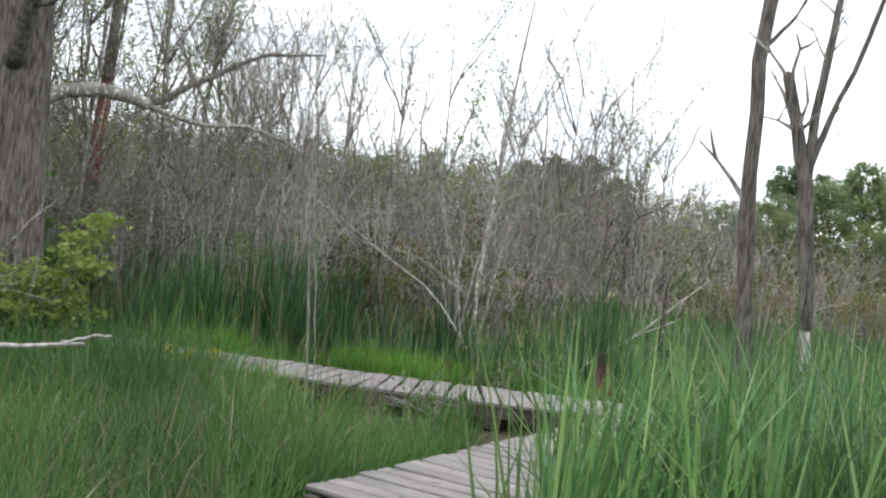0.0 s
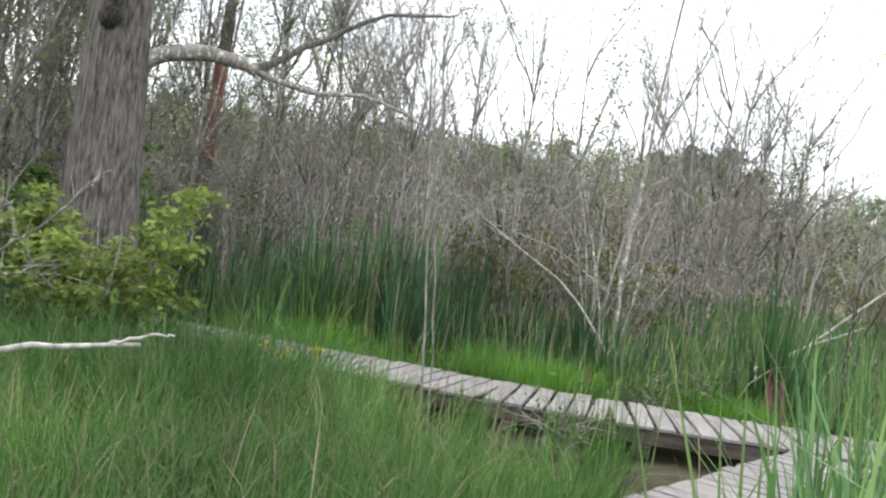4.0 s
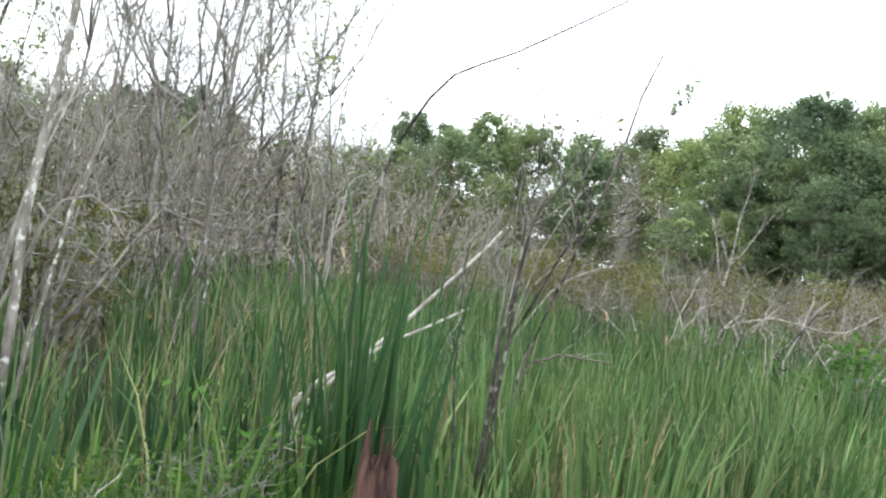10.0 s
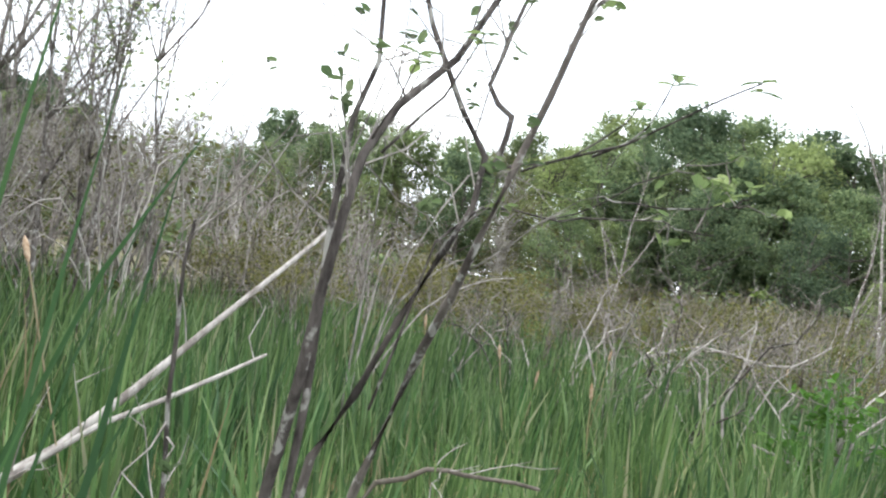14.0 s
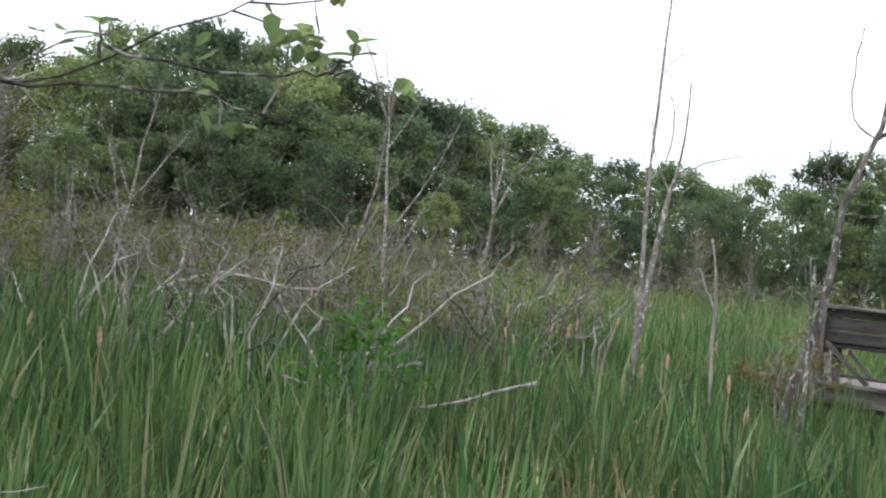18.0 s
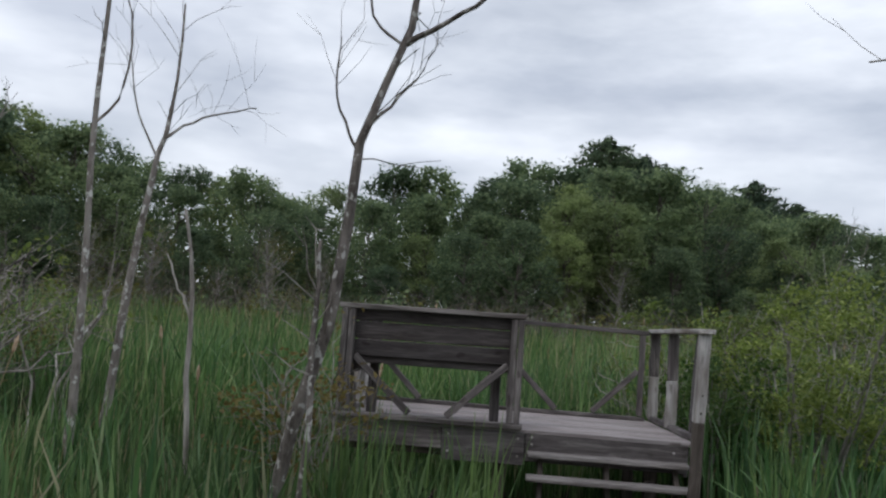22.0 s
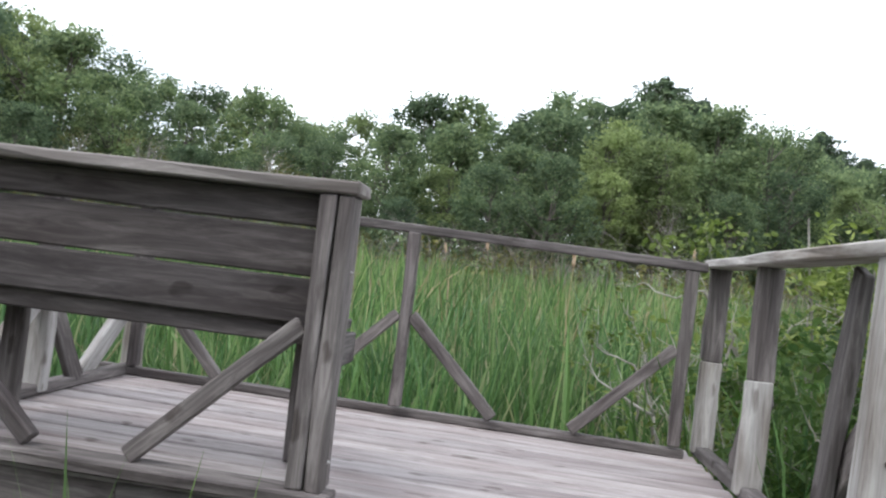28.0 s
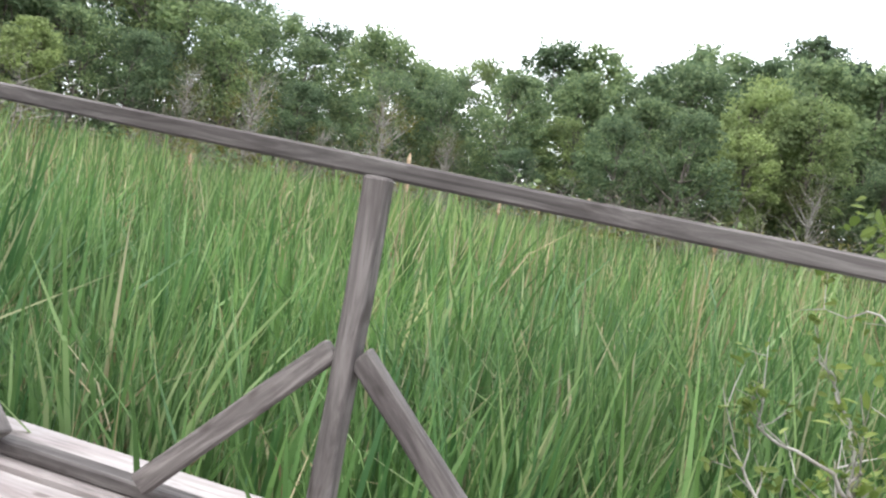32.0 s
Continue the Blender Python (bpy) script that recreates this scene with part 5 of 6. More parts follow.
dead_limbs("dead_log", "bleached forked log lying across the reeds",
           [([(-3.35, -12.95, -0.05), (-3.52, -12.76, 0.36), (-4.0, -12.15, 0.62), (-4.26, -11.34, 1.33), (-4.63, -10.75, 1.84)], 0.034, 0.010),
            ([(-3.30, -12.85, 0.0), (-3.5, -12.7, 0.31), (-3.76, -12.1, 0.71), (-3.84, -11.34, 1.11)], 0.026, 0.008)], M_DEAD, 56, 3, 0.4, "log", "branch")
dead_limbs("arching_branch", "bare arching branch above the reeds", [([(-2.3, -12.9, -0.3), (-2.2, -12.82, 1.57), (-2.05, -12.68, 2.25), (-1.7, -12.56, 2.57), (-1.44, -12.28, 2.72), (-1.04, -11.83, 3.03)], 0.014, 0.004)], M_STEM, 57, 1, 0.3, "branch", "branch")
dead_limbs("marsh_shrub", "tall half-bare dark marsh shrub with small oval leaves",
           [([(-1.8, -12.05, -0.35), (-1.68, -12.05, 0.9), (-1.52, -12.07, 1.36), (-1.46, -12.05, 1.65), (-1.52, -11.97, 1.86), (-1.60, -11.75, 2.12), (-1.68, -11.55, 2.5)], 0.016, 0.006),
            ([(-1.85, -12.0, -0.3), (-1.63, -12.03, 0.87), (-1.56, -12.03, 1.5), (-1.58, -12.03, 1.77), (-1.6, -11.98, 2.0), (-1.63, -11.96, 2.5)], 0.012, 0.004),
            ([(-2.2, -11.9, -0.3), (-2.08, -11.82, 0.91), (-1.95, -11.72, 1.28), (-1.82, -11.62, 1.62), (-1.77, -11.55, 1.84), (-1.82, -11.66, 2.04), (-1.92, -11.76, 2.4)], 0.015, 0.006),
            ([(-1.77, -11.55, 1.84), (-1.74, -11.51, 1.97), (-1.81, -11.54, 2.08), (-1.82, -11.48, 2.29), (-1.78, -11.4, 2.5)], 0.010, 0.004),
            ([(-1.9, -12.1, -0.3), (-1.95, -12.2, 0.8), (-1.85, -12.25, 1.6)], 0.010, 0.004)], M_STEM, 58, 9, 0.4, "shrub", "stem", (M_SPRIG, 160, 0.020))
dead_limbs("leafy_branch", "slender twig with pairs of oval leaves", [([(-1.85, -11.75, 1.2), (-1.8, -11.6, 1.72), (-1.94, -11.22, 1.77), (-1.79, -11.1, 1.86), (-1.62, -10.98, 1.98)], 0.004, 0.0015),
            ([(-1.92, -11.25, 1.77), (-1.75, -11.02, 1.80), (-1.6, -10.9, 1.78)], 0.0035, 0.0015), ([(-1.8, -11.15, 1.85), (-1.6, -10.95, 1.84), (-1.46, -10.93, 1.86)], 0.003, 0.0015)], M_STEM, 581, 3, 0.14, "branch", "branch", (M_SPRIG, 56, 0.024))
dead_limbs("lichened_sapling", "slanting sapling with pale lichen patches",
           [([(-2.85, -11.6, -0.35), (-2.5, -11.52, 0.6), (-2.2, -11.45, 1.25), (-1.97, -11.48, 1.55), (-1.82, -11.47, 1.8), (-1.70, -11.42, 2.1), (-1.62, -11.35, 2.5), (-1.6, -11.2, 2.95)], 0.017, 0.006),
            ([(-1.66, -11.4, 2.25), (-1.75, -11.15, 2.5), (-1.8, -10.8, 2.75)], 0.007, 0.003)], M_MOTTLE, 59, 6, 0.35, "sapling", "stem", (M_SPRIG, 110, 0.022))
dead_limbs("dead_branch", "dark dead branch lying crooked in the reeds",
           [([(-3.78, -4.74, 0.67), (-4.32, -5.19, 0.44), (-4.8, -5.61, 0.32), (-5.38, -6.25, 0.55)], 0.018, 0.014), ([(-4.82, -5.63, 0.34), (-4.71, -5.58, 0.68), (-4.53, -5.47, 0.75)], 0.02, 0.014)], M_TWIG, 60, 2, 0.3, "branch", "branch")
dead_limbs("dead_branch", "broken brown branch lying on the matted reeds",
           [([(-2.66, -11.5, -0.1), (-2.6, -11.4, 0.7), (-2.52, -11.26, 0.87), (-2.45, -11.12, 0.91), (-2.4, -11.02, 0.91), (-2.28, -10.86, 0.90)], 0.012, 0.007)], M_BROWN, 611, 4, 0.2, "branch", "branch")
dead_limbs("dead_branch", "bleached arching dead branch over the reeds", [([(-8.4, -5.3, 0.3), (-8.27, -5.17, 0.94), (-7.66, -4.68, 1.27), (-6.97, -4.1, 1.17), (-6.64, -3.68, 1.49)], 0.02, 0.010)], M_DEAD, 61, 4, 0.6, "branch", "branch")
dead_limbs("dead_tree", "tall thin dead tree standing in the marsh",
           [([(-4.28, -0.70, -0.35), (-4.23, -0.73, 0.62), (-4.22, -0.78, 1.6), (-4.25, -0.83, 2.7), (-4.21, -0.89, 3.9), (-4.18, -0.85, 5.6)], 0.045, 0.012),
            ([(-4.27, -0.85, 2.97), (-4.06, -0.83, 3.25), (-3.99, -0.85, 3.75), (-4.06, -0.88, 4.13)], 0.014, 0.006), ([(-4.23, -0.75, 1.2), (-4.05, -0.75, 1.5), (-4.0, -0.75, 1.9)], 0.015, 0.006)], M_BIRCH, 62, 5, 0.5)
dead_limbs("dead_tree", "grey dead tree with spreading bare crown",
           [([(-5.0, 1.4, -0.35), (-4.82, 1.37, 1.64), (-4.66, 1.33, 2.88), (-4.54, 1.32, 3.36), (-4.46, 1.3, 3.98), (-4.44, 1.27, 4.8)], 0.05, 0.010),
            ([(-4.54, 1.32, 3.33), (-4.17, 1.35, 3.58), (-3.6, 1.42, 3.73)], 0.018, 0.006), ([(-4.6, 1.32, 3.1), (-4.85, 1.3, 3.6), (-5.0, 1.3, 4.2)], 0.015, 0.006)], M_BIRCH, 63, 9, 0.7)
dead_limbs("snag", "slim white barkless snag among cattails",
           [([(-3.12, -0.96, -0.35), (-3.14, -0.98, 0.25), (-3.19, -1.02, 1.01), (-3.21, -1.07, 1.81), (-3.3, -1.1, 2.3)], 0.03, 0.012), ([(-3.2, -1.05, 1.45), (-3.31, -1.07, 1.68), (-3.42, -1.09, 1.95)], 0.012, 0.006)], M_DEAD, 64, 0)
dead_limbs("leaning_dead_tree", "leaning lichened dead tree beside the deck",
           [([(-2.3, -1.86, -0.35), (-2.13, -1.94, 0.62), (-1.85, -2.06, 1.71), (-1.77, -2.10, 2.7), (-1.51, -2.10, 3.38), (-1.43, -2.12, 3.9), (-1.3, -2.13, 4.9)], 0.054, 0.014),
            ([(-1.51, -2.10, 3.38), (-1.2, -2.17, 3.55), (-0.9, -2.24, 3.72), (-0.5, -2.34, 4.0)], 0.022, 0.007), ([(-1.51, -2.10, 3.38), (-1.73, -2.03, 3.54), (-1.81, -1.97, 4.0), (-1.75, -1.96, 4.6)], 0.012, 0.005),
            ([(-1.79, -2.10, 2.66), (-1.94, -2.13, 2.98), (-1.94, -2.15, 3.4)], 0.012, 0.004), ([(-1.73, -2.10, 2.8), (-1.48, -2.08, 3.09), (-1.3, -2.08, 3.4)], 0.014, 0.004), ([(-2.0, -2.11, -0.2), (-1.95, -2.13, 0.86), (-1.99, -2.07, 1.56), (-1.98, -2.09, 2.03)], 0.03, 0.014)],
           M_MOTTLE, 65, 6, 0.6)
dead_limbs("overhanging_twig", "bare twig of a small tree beside the boardwalk",
           [([(2.2, -3.4, -0.3), (2.25, -3.3, 1.6), (2.1, -3.2, 2.9), (1.7, -3.15, 3.15), (1.1, -3.13, 3.06)], 0.035, 0.005), ([(2.1, -3.2, 2.9), (1.9, -3.1, 3.3), (1.4, -3.1, 3.55)], 0.012, 0.004)], M_TWIG, 66, 4, 0.4)
dead_limbs("dead_tree", "rough grey dead tree at the walkway corner",
           [([(1.06, -11.58, -0.35), (1.06, -11.60, 0.8), (1.05, -11.68, 1.9), (1.04, -11.72, 3.0), (1.03, -11.76, 4.2), (1.03, -11.72, 5.0), (1.07, -11.5, 6.8)], 0.105, 0.08), ([(1.03, -11.72, 4.5), (1.02, -11.4, 4.9), (0.97, -11.1, 5.6)], 0.03, 0.01)], M_BARK, 67, 2, 0.8)
dead_limbs("dead_tree", "broken grey dead tree with forked top and barkless foot",
           [([(2.16, -11.32, 1.3), (2.13, -11.35, 1.92), (2.10, -11.44, 2.8), (2.07, -11.58, 3.4), (2.02, -11.70, 3.95)], 0.085, 0.062), ([(2.10, -11.44, 2.7), (2.10, -11.41, 3.4), (2.13, -11.35, 4.18), (2.14, -11.28, 4.8), (2.15, -11.18, 6.0)], 0.055, 0.03),
            ([(2.0, -11.38, 2.9), (1.97, -11.28, 3.3), (1.99, -11.14, 3.75), (2.09, -10.87, 4.65), (2.1, -10.58, 5.8)], 0.045, 0.02)], M_BARK, 68, 6, 0.6)
dead_limbs("dead_sapling", "pale barkless stem under the broken tree", [([(2.17, -11.24, -0.35), (2.17, -11.26, 0.4), (2.16, -11.31, 1.3)], 0.05, 0.06)], M_DEAD, 681, 0)
dead_limbs("dead_branch", "pale crooked dead branch low in the grass",
           [([(7.0, -18.6, -0.35), (6.6, -18.35, 0.25), (5.9, -17.95, 0.60), (5.5, -17.75, 0.62), (5.12, -17.55, 0.63)], 0.024, 0.012), ([(5.3, -17.65, 0.62), (5.15, -17.5, 0.70), (5.0, -17.4, 0.70)], 0.013, 0.006)], M_DEAD, 69, 0, 0.2, "branch", "branch")
dead_limbs("dead_branch", "grey forked dead branch rising from the grass",
           [([(6.6, -18.9, -0.3), (6.2, -18.7, 0.35), (5.7, -18.6, 0.85), (5.3, -18.3, 1.15), (4.6, -18.2, 1.65)], 0.018, 0.006), ([(5.9, -18.6, 0.65), (5.6, -18.3, 1.1), (5.5, -18.3, 1.35)], 0.012, 0.006), ([(5.6, -18.55, 0.95), (5.2, -18.2, 0.95)], 0.010, 0.005)], M_STEM, 70, 9, 0.45, "branch", "branch")


dead_limbs("crooked_shrub", "pale crooked half-bare shrub just behind the far railing",
           [([(0.68, 2.5, -0.35), (0.69, 2.48, 0.4), (0.63, 2.57, 0.78)], 0.013, 0.009),
            ([(0.63, 2.57, 0.78), (0.55, 2.57, 0.98), (0.56, 2.57, 1.07)], 0.008, 0.004),
            ([(0.61, 2.45, 0.8), (0.43, 2.45, 0.88), (0.28, 2.45, 0.98), (0.2, 2.45, 1.08)], 0.008, 0.003),
            ([(0.55, 2.57, 0.98), (0.42, 2.57, 1.07), (0.29, 2.57, 1.12), (0.27, 2.57, 1.21)], 0.007, 0.003),
            ([(0.57, 2.69, 1.06), (0.52, 2.69, 1.18), (0.45, 2.69, 1.32)], 0.006, 0.003),
            ([(0.95, 2.6, 0.9), (0.84, 2.45, 1.48), (0.62, 2.45, 1.46), (0.47, 2.45, 1.52)], 0.008, 0.003)], M_DEAD, 615, 5, 0.16, "shrub", "stem", (M_YOUNG, 260, 0.020))


def stump(label, at, h, r0, seed, mat):
    r = np.random.default_rng(seed)
    s = thing("stump", label, "stump", (*at, float(land(*at))))
    bm = bmesh.new()
    sides, rings = 22, 9
    grid = []
    spike = [r.uniform(0.55, 1.1) for _ in range(sides)]
    for i in range(rings):
        u = i / (rings - 1)
        ring = []
        for k in range(sides):
            a = 2 * math.pi * k / sides
            f = r0 * (1.25 - 0.65 * u) * (1 + 0.14 * math.sin(3 * a + seed) + 0.08 * math.sin(7 * a) + 0.05 * r.normal())
            ring.append(bm.verts.new((math.cos(a) * f, math.sin(a) * f, h * u * (spike[k] if i == rings - 1 else 0.75 + 0.25 * spike[k]))))
        grid.append(ring)
    for i in range(rings - 1):
        for k in range(sides):
            bm.faces.new((grid[i][k], grid[i][(k + 1) % sides], grid[i + 1][(k + 1) % sides], grid[i + 1][k]))
    core = bm.verts.new((0, 0, h * 0.5))
    for k in range(sides):
        bm.faces.new((grid[-1][k], grid[-1][(k + 1) % sides], core))
    part("wood", bm, mat, s)


stump("rotten reddish stump with jagged top in the grass", (-1.16, -12.9), 0.85, 0.135, 3, M_ROT)
stump("small rotten grey-brown stump beside the boardwalk", (-1.35, -15.05), 0.5, 0.085, 4, M_ROT)
stump("low splintered stump at the boardwalk edge", (-0.62, -17.6), 0.36, 0.08, 6, M_ROT)


# ---------------------------------------------------------------- leafy shrubs
def leafy_shrub(name, label, at, w, d, h, n_stems, n_leaves, size, mat, seed, clump=22, hollow=0.5, wood=M_TWIG):
    """Crooked stems carrying tufts of leaves at their ends."""
    r = np.random.default_rng(seed)
    s = thing(name, label, "shrub", (*at, float(land(*at))))
    ends, fine = [], Geo()
    for k in range(n_stems):
        g = Geo()
        z, f = r.uniform(0, 2 * np.pi), np.sqrt(r.uniform(0.15, 1))
        e = np.array([np.cos(z) * w * f, np.sin(z) * d * f, h * (1.05 - 0.35 * f) * r.uniform(0.75, 1.05)])
        q = limb(g, [(np.cos(z) * w * 0.12, np.sin(z) * d * 0.12, -0.1), e * (0.45, 0.45, 0.4) + r.normal(0, 0.08, 3), e], 0.022, 0.006, r, 8, 0.02, 5)
        twigs(fine, q[2:], r, 9, 0.45, 0.005, 3, 0.7, ends)
        part("stem", g, wood, s)
    part("twig_spray", fine, wood, s)
    ends = np.array(ends)
    c = ends[r.integers(0, len(ends), n_leaves // clump)]
    pts = np.repeat(c, clump, 0) + r.normal(0, 1, (len(c) * clump, 3)) * (0.095, 0.095, 0.045)
    pts = pts[pts[:, 2] > h * (1 - hollow) * 0.3]
    g = Geo()
    leaves(g, pts, size, r, 0.6, 1.9, oval=True)
    part("leaves", g, mat, s)
    return s


leafy_shrub("shrub", "spreading yellow-green shrub crowding the deck railing", (2.45, 1.7), 1.2, 1.5, 2.75, 20, 9000, 0.028, M_YOUNG, 71, clump=34)
leafy_shrub("shrub", "yellow-green shrub with bare lower stems behind the deck corner", (1.75, 3.9), 0.9, 1.0, 2.9, 11, 4600, 0.03, M_YOUNG, 72, clump=28)
leafy_shrub("shrub", "tall thin-leaved shrub beside the railing", (3.3, 4.1), 1.4, 1.3, 2.85, 12, 5600, 0.032, M_YOUNG, 73, clump=30)
leafy_shrub("shrub", "green shrub pressing through the side railing", (1.55, 2.35), 0.55, 0.6, 1.95, 8, 2400, 0.036, M_LEAF, 74)
leafy_shrub("shrub", "open crooked shrub with pale green leaves behind the far railing", (1.0, 2.9), 0.5, 0.4, 1.9, 8, 500, 0.034, M_YOUNG, 75, clump=6, wood=M_DEAD)
leafy_shrub("shrub", "russet-leaved young shrub before the deck", (-2.3, -0.8), 0.4, 0.35, 1.65, 9, 900, 0.030, M_RUSSET, 76, clump=12)
leafy_shrub("shrub", "bright yellow-green bush under the oak", (1.7, -20.0), 1.0, 0.9, 1.9, 14, 6500, 0.045, M_YOUNG, 77)
leafy_shrub("shrub", "tall green shrub behind the oak", (1.2, -24.5), 1.8, 1.5, 3.2, 14, 5000, 0.06, M_LEAF, 783)
leafy_shrub("shrub", "green thicket shrub beyond the oak", (-2.2, -23.0), 1.6, 1.4, 2.6, 12, 4000, 0.055, M_LEAF, 784)
leafy_shrub("shrub", "dense leafy shrub at the wood edge beyond the oak", (3.6, -24.0), 1.8, 1.5, 3.0, 14, 5000, 0.06, M_LEAF, 785)
leafy_shrub("shrub", "green bush in the shade of the oak", (-0.6, -21.5), 1.3, 1.0, 1.7, 12, 4200, 0.05, M_LEAF, 78)
leafy_shrub("sapling_plant", "small bright-leaved sapling standing in the reeds", (-4.9, -5.8), 0.28, 0.28, 1.42, 5, 420, 0.05, M_LIME, 79, clump=10, hollow=-0.6)
leafy_shrub("weed", "fresh green leafy weed by the stump", (-1.5, -13.6), 0.25, 0.25, 0.6, 8, 600, 0.026, M_LIME, 80, clump=12)
leafy_shrub("weed", "leafy green weeds in the grass by the boardwalk", (1.75, -15.2), 0.3, 0.5, 0.42, 5, 70, 0.03, M_LIME, 81, clump=5)
leafy_shrub("weed", "leafy green undergrowth beside the stump", (-1.15, -14.1), 0.35, 0.6, 0.36, 12, 1500, 0.022, M_LEAF, 82, clump=10)


# ---------------------------------------------------------------- slim trees with few leaves, west of the boardwalk
def slim_trees():
    r = np.random.default_rng(91)
    # x, y, height, radius, leaves
    spots = [(-12.7, -17.6, 8.0, 0.055, 60), (-11.9, -16.0, 8.6, 0.05, 900), (-9.9, -13.7, 7.6, 0.045, 60), (-9.4, -13.4, 7.2, 0.04, 60), (-13.9, -12.5, 8.2, 0.055, 80), (-13.5, -10.8, 7.2, 0.045, 300),
             (-11.6, -18.7, 7.6, 0.045, 120), (-10.3, -19.7, 7.8, 0.05, 120), (-8.3, -19.6, 7.2, 0.04, 60), (-9.0, -20.9, 8.2, 0.055, 1000), (-9.9, -22.4, 8.6, 0.06, 700), (-7.5, -21.4, 7.6, 0.045, 200),
             (-6.2, -23.2, 8.4, 0.055, 500), (-4.5, -23.6, 8.0, 0.05, 500), (-11.5, -25.5, 9.5, 0.07, 800), (-3.0, -25.5, 8.5, 0.07, 600), (-8.5, -26.5, 9.5, 0.07, 900), (-14.5, -22.5, 9.0, 0.06, 300),
             (-15.5, -19.8, 8.5, 0.055, 200), (-16.5, -16.8, 8.5, 0.055, 400), (-15.0, -14.6, 7.6, 0.05, 80), (-17.5, -9.0, 7.0, 0.05, 250), (-16.0, -12.0, 7.4, 0.05, 120), (-5.6, -21.3, 7.0, 0.04, 150),
             (-1.6, -24.0, 7.5, 0.05, 400), (-13.2, -24.0, 9.0, 0.06, 500), (-20, -21, 10, 0.07, 500), (-19, -26, 10.5, 0.08, 700), (-6.6, -19.4, 6.2, 0.035, 40), (-12.4, -20.8, 8.0, 0.045, 100),
             (-10.9, -14.9, 7.0, 0.04, 50), (-18.5, -14.0, 8.4, 0.055, 300), (-21.5, -11.0, 8.0, 0.06, 500), (-4.4, -17.9, 4.6, 0.025, 30), (-5.2, -16.4, 4.4, 0.025, 30), (-4.9, -13.6, 4.2, 0.022, 30), (-5.8, -19.9, 5.2, 0.03, 60)]
    spots += [(r.uniform(-14, 1), r.uniform(-33, -24), r.uniform(8.5, 12), r.uniform(0.05, 0.085), 800 if k % 3 else 60) for k in range(30)]
    spots += [(r.uniform(-22, -12), r.uniform(-28, -10), r.uniform(6, 9), r.uniform(0.04, 0.06), 300 if k % 4 == 0 else 60) for k in range(14)]
    spots += [(r.uniform(-16, -2), r.uniform(-35, -25), r.uniform(11, 14), r.uniform(0.07, 0.12), 1000 if k % 2 else 400) for k in range(10)]
    for k, (x, y, h, r0, leaf_n) in enumerate(spots):
        leafy = leaf_n > 250
        sapling("slim_tree", "slim grey tree budding with small green leaves" if leafy else "slim grey leafless tree rising above the thicket", (x, y), r, h, r0, (M_BIRCH, M_MOTTLE, M_TWIG, M_MOTTLE)[k % 4],
                M_WOODS2 if leafy else M_OLIVE, leaf_n * 2 if leafy else leaf_n, 0.05 if leafy else 0.03, 0.07, 9, 23, 0.5, "slim trees")
    for x, y, h in ((-13.5, 7.5, 7.5), (-17, 10, 7.0), (-9.5, 4.5, 4.2), (-20.0, 4.0, 6.0), (14, 22, 6.5), (17, 20, 6.0), (11, 26, 5.5)):
        sapling("dead_tree", "bare grey dead tree out in the marsh", (x, y), r, h, 0.06, M_BIRCH, None, 0, 0.05, 0.16, 4, 12, 0.55, "dead trees")


slim_trees()


def arching_shrubs():
    """Grey bushes of the western bank whose long stems rise and bow over."""
    r = np.random.default_rng(97)
    for k in range(40):
        x, y = (-r.uniform(4.3, 12), r.uniform(-25, -13.5)) if k < 38 else (-r.uniform(9, 13), r.uniform(-12, -8))
        t = thing("marsh_bush", "bare grey bush with long bowed stems on the marsh edge", "shrub", (x, y, float(land(x, y))), "bare bushes")
        fine = Geo()
        mat = (M_TWIG, M_DEAD, M_STEM)[int(r.choice(3, p=(0.4, 0.35, 0.25)))]
        for _ in range(int(r.integers(5, 9))):
            a, h = r.uniform(0, 2 * np.pi), r.uniform(1.6, 3.4)
            reach = r.uniform(0.4, 1.9)
            d = np.array([np.cos(a), np.sin(a), 0])
            g = Geo()
            q = limb(g, [(0, 0, -0.1), d * reach * 0.25 + (0, 0, h * 0.6), d * reach * 0.65 + (0, 0, h), d * reach * 1.1 + (0, 0, h * r.uniform(0.75, 1.15))], 0.017, 0.006, r, 9, 0.025, 4)
            part("stem", g, mat, t)
            twigs(fine, q[3:], r, 5, 0.7, 0.005, 3, 0.7)
        part("twig_spray", fine, M_TWIG, t)
    for k in range(30):
        x, y = -r.uniform(5.5, 18), r.uniform(-27, -14)
        leafy_shrub("marsh_shrub", "low green leafing shrub among the grey thicket", (x, y), r.uniform(0.6, 1.1), r.uniform(0.6, 1.1), r.uniform(1.5, 2.6), 7, 1100, 0.042, (M_WOODS2, M_OLIVE, M_WOODS)[k % 3], 970 + k, clump=7)


arching_shrubs()


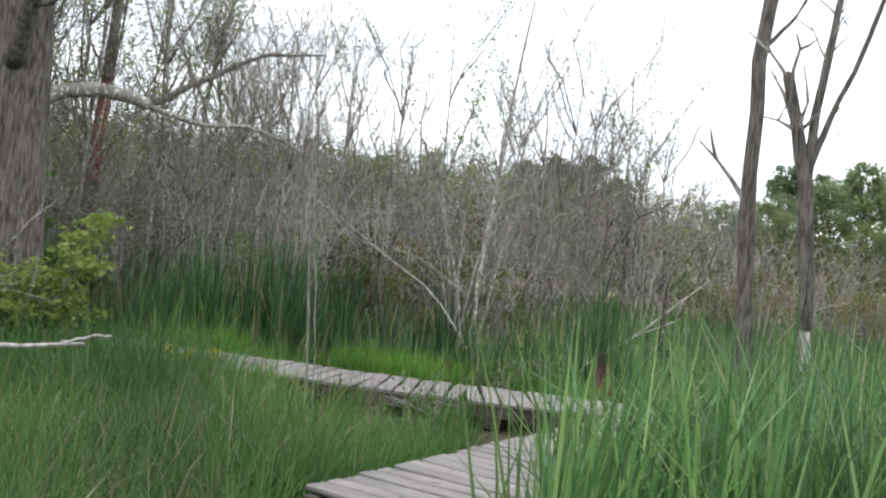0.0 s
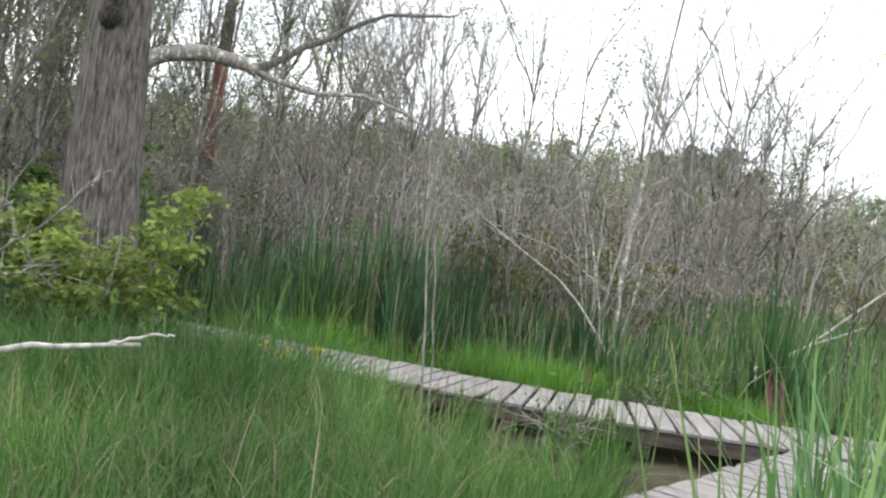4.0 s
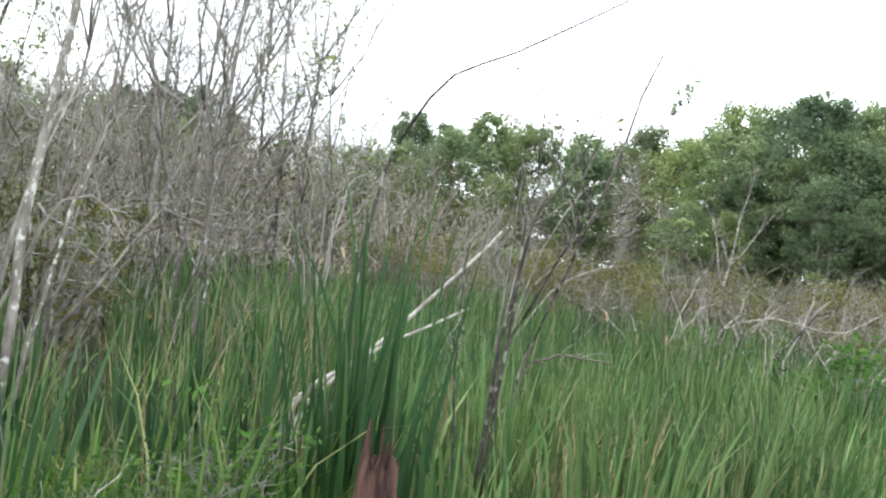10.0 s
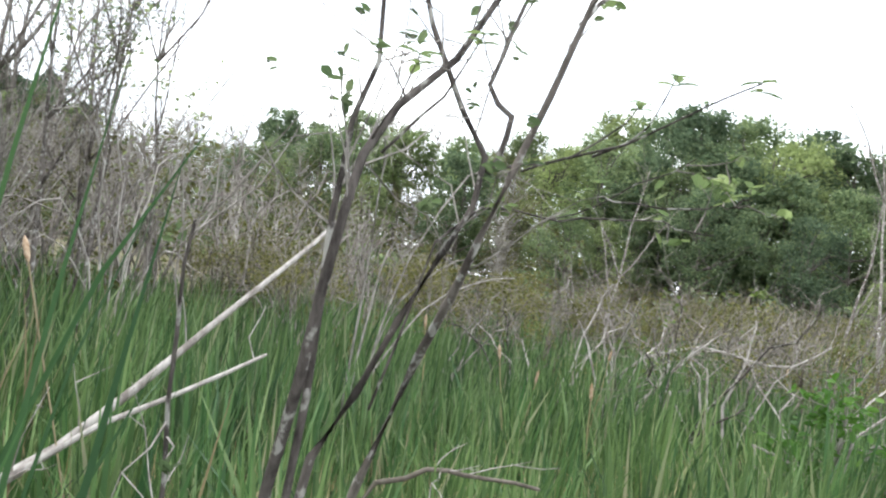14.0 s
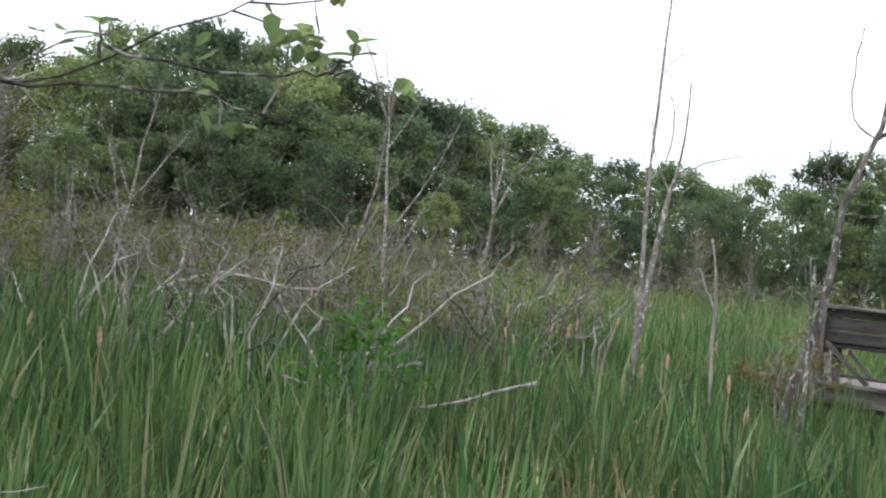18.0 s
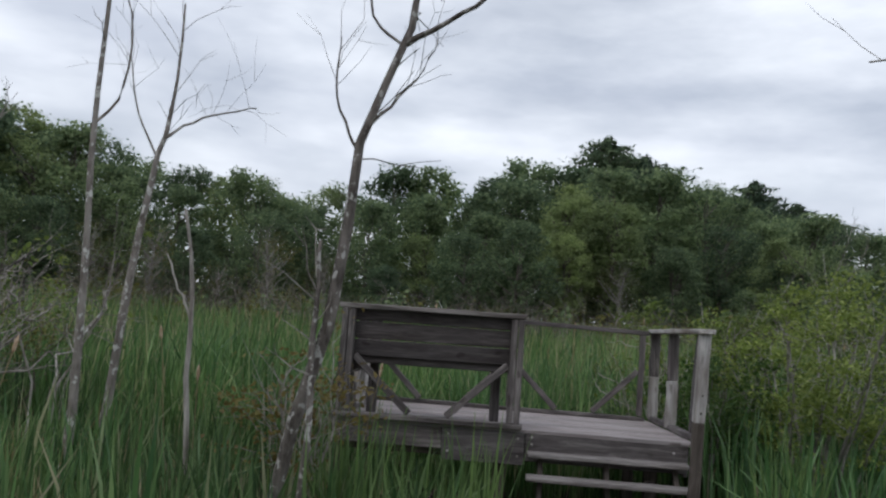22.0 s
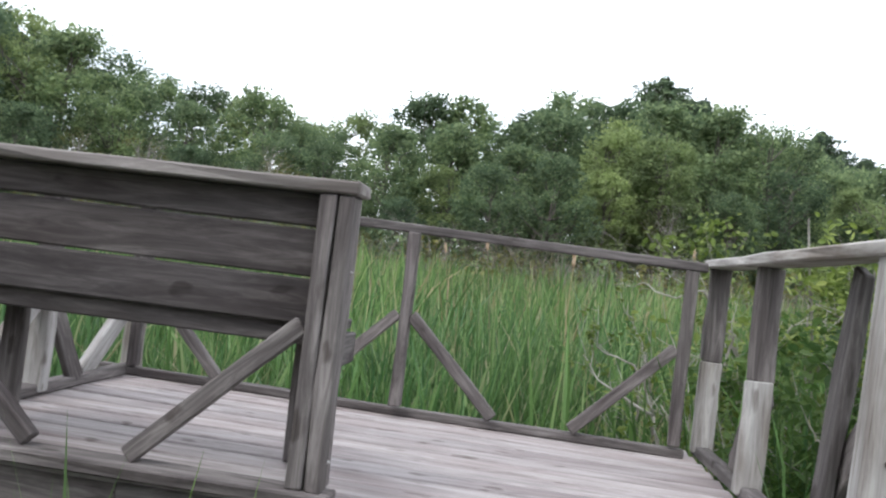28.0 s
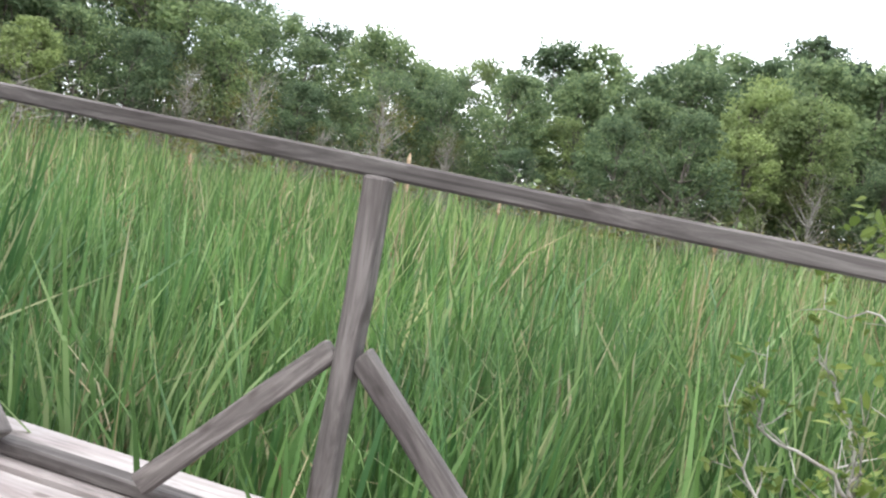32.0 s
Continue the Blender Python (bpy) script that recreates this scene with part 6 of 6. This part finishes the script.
def low_bushes():
    """Small crooked half-dead bushes standing in the open marsh."""
    r = np.random.default_rng(98)
    for k in range(24):
        x, y = -r.uniform(5.0, 11.5), r.uniform(-6.5, 2.5)
        t = thing("marsh_bush", "low crooked half-dead bush standing in the cattails", "shrub", (x, y, float(land(x, y))), "low bushes")
        fine, tips = Geo(), []
        mat = (M_TWIG, M_DEAD, M_STEM)[k % 3]
        for _ in range(int(r.integers(3, 6))):
            a, h, reach = r.uniform(0, 2 * np.pi), r.uniform(1.3, 2.3), r.uniform(0.4, 1.5)
            d = np.array([np.cos(a), np.sin(a), 0])
            g = Geo()
            q = limb(g, [(0, 0, -0.1), d * reach * 0.35 + (0, 0, h * 0.55), d * reach * 0.8 + (0, 0, h * 0.85), d * reach + (0, 0, h)], 0.019, 0.006, r, 8, 0.05, 4)
            part("stem", g, mat, t)
            twigs(fine, q[2:], r, 8, 0.55, 0.006, 3, 0.4, tips)
        part("twig_spray", fine, M_BRUSH, t)
        if k % 2:
            g = Geo()
            c = np.repeat(np.array(tips)[r.integers(0, len(tips), 26)], 7, 0)
            leaves(g, c + r.normal(0, 0.05, c.shape), 0.035, r, oval=True)
            part("leaves", g, M_OLIVE if k % 4 == 1 else M_YOUNG, t)


low_bushes()


def flowers():
    r = np.random.default_rng(95)
    for x, y in ((1.62, -18.15), (1.35, -17.7), (1.7, -17.9)):
        f = thing("flower", "yellow wild flower at the boardwalk edge", "flower", (x, y, float(land(x, y))), "yellow flowers")
        g = Geo()
        tube(g, bent((0, 0, 0), (0.03, 0.02, 0.5), 4, 0.01, r), 0.004, 4)
        part("stalk", g, M_GRASS, f)
        g = Geo()
        leaves(g, np.array([0.03, 0.02, 0.5]) + r.normal(0, 0.03, (26, 3)), 0.035, r)
        part("petals", g, M_YELLOW, f)


flowers()


def water():
    m, n, l, b = material("still_brown_water", 0.06, 0.5)
    b.inputs["Base Color"].default_value = (0.012, 0.011, 0.008, 1)
    t, _ = noise_of(n, l, 6.0, 3.0)
    bumped(n, l, b, t.outputs["Fac"], 0.12, 0.01)
    bm = bmesh.new()
    r = np.random.default_rng(4)
    rim = [bm.verts.new((0.25 + 1.5 * math.cos(a) * r.uniform(0.9, 1.1), 0.35 + 1.15 * math.sin(a) * r.uniform(0.9, 1.1), MARSH + 0.06)) for a in np.linspace(0, 2 * math.pi, 40, endpoint=False)]
    bm.faces.new(rim)
    tagged(part("water", bm, m), "dark still water under the stairs and deck", "water", "", "structure")


water()
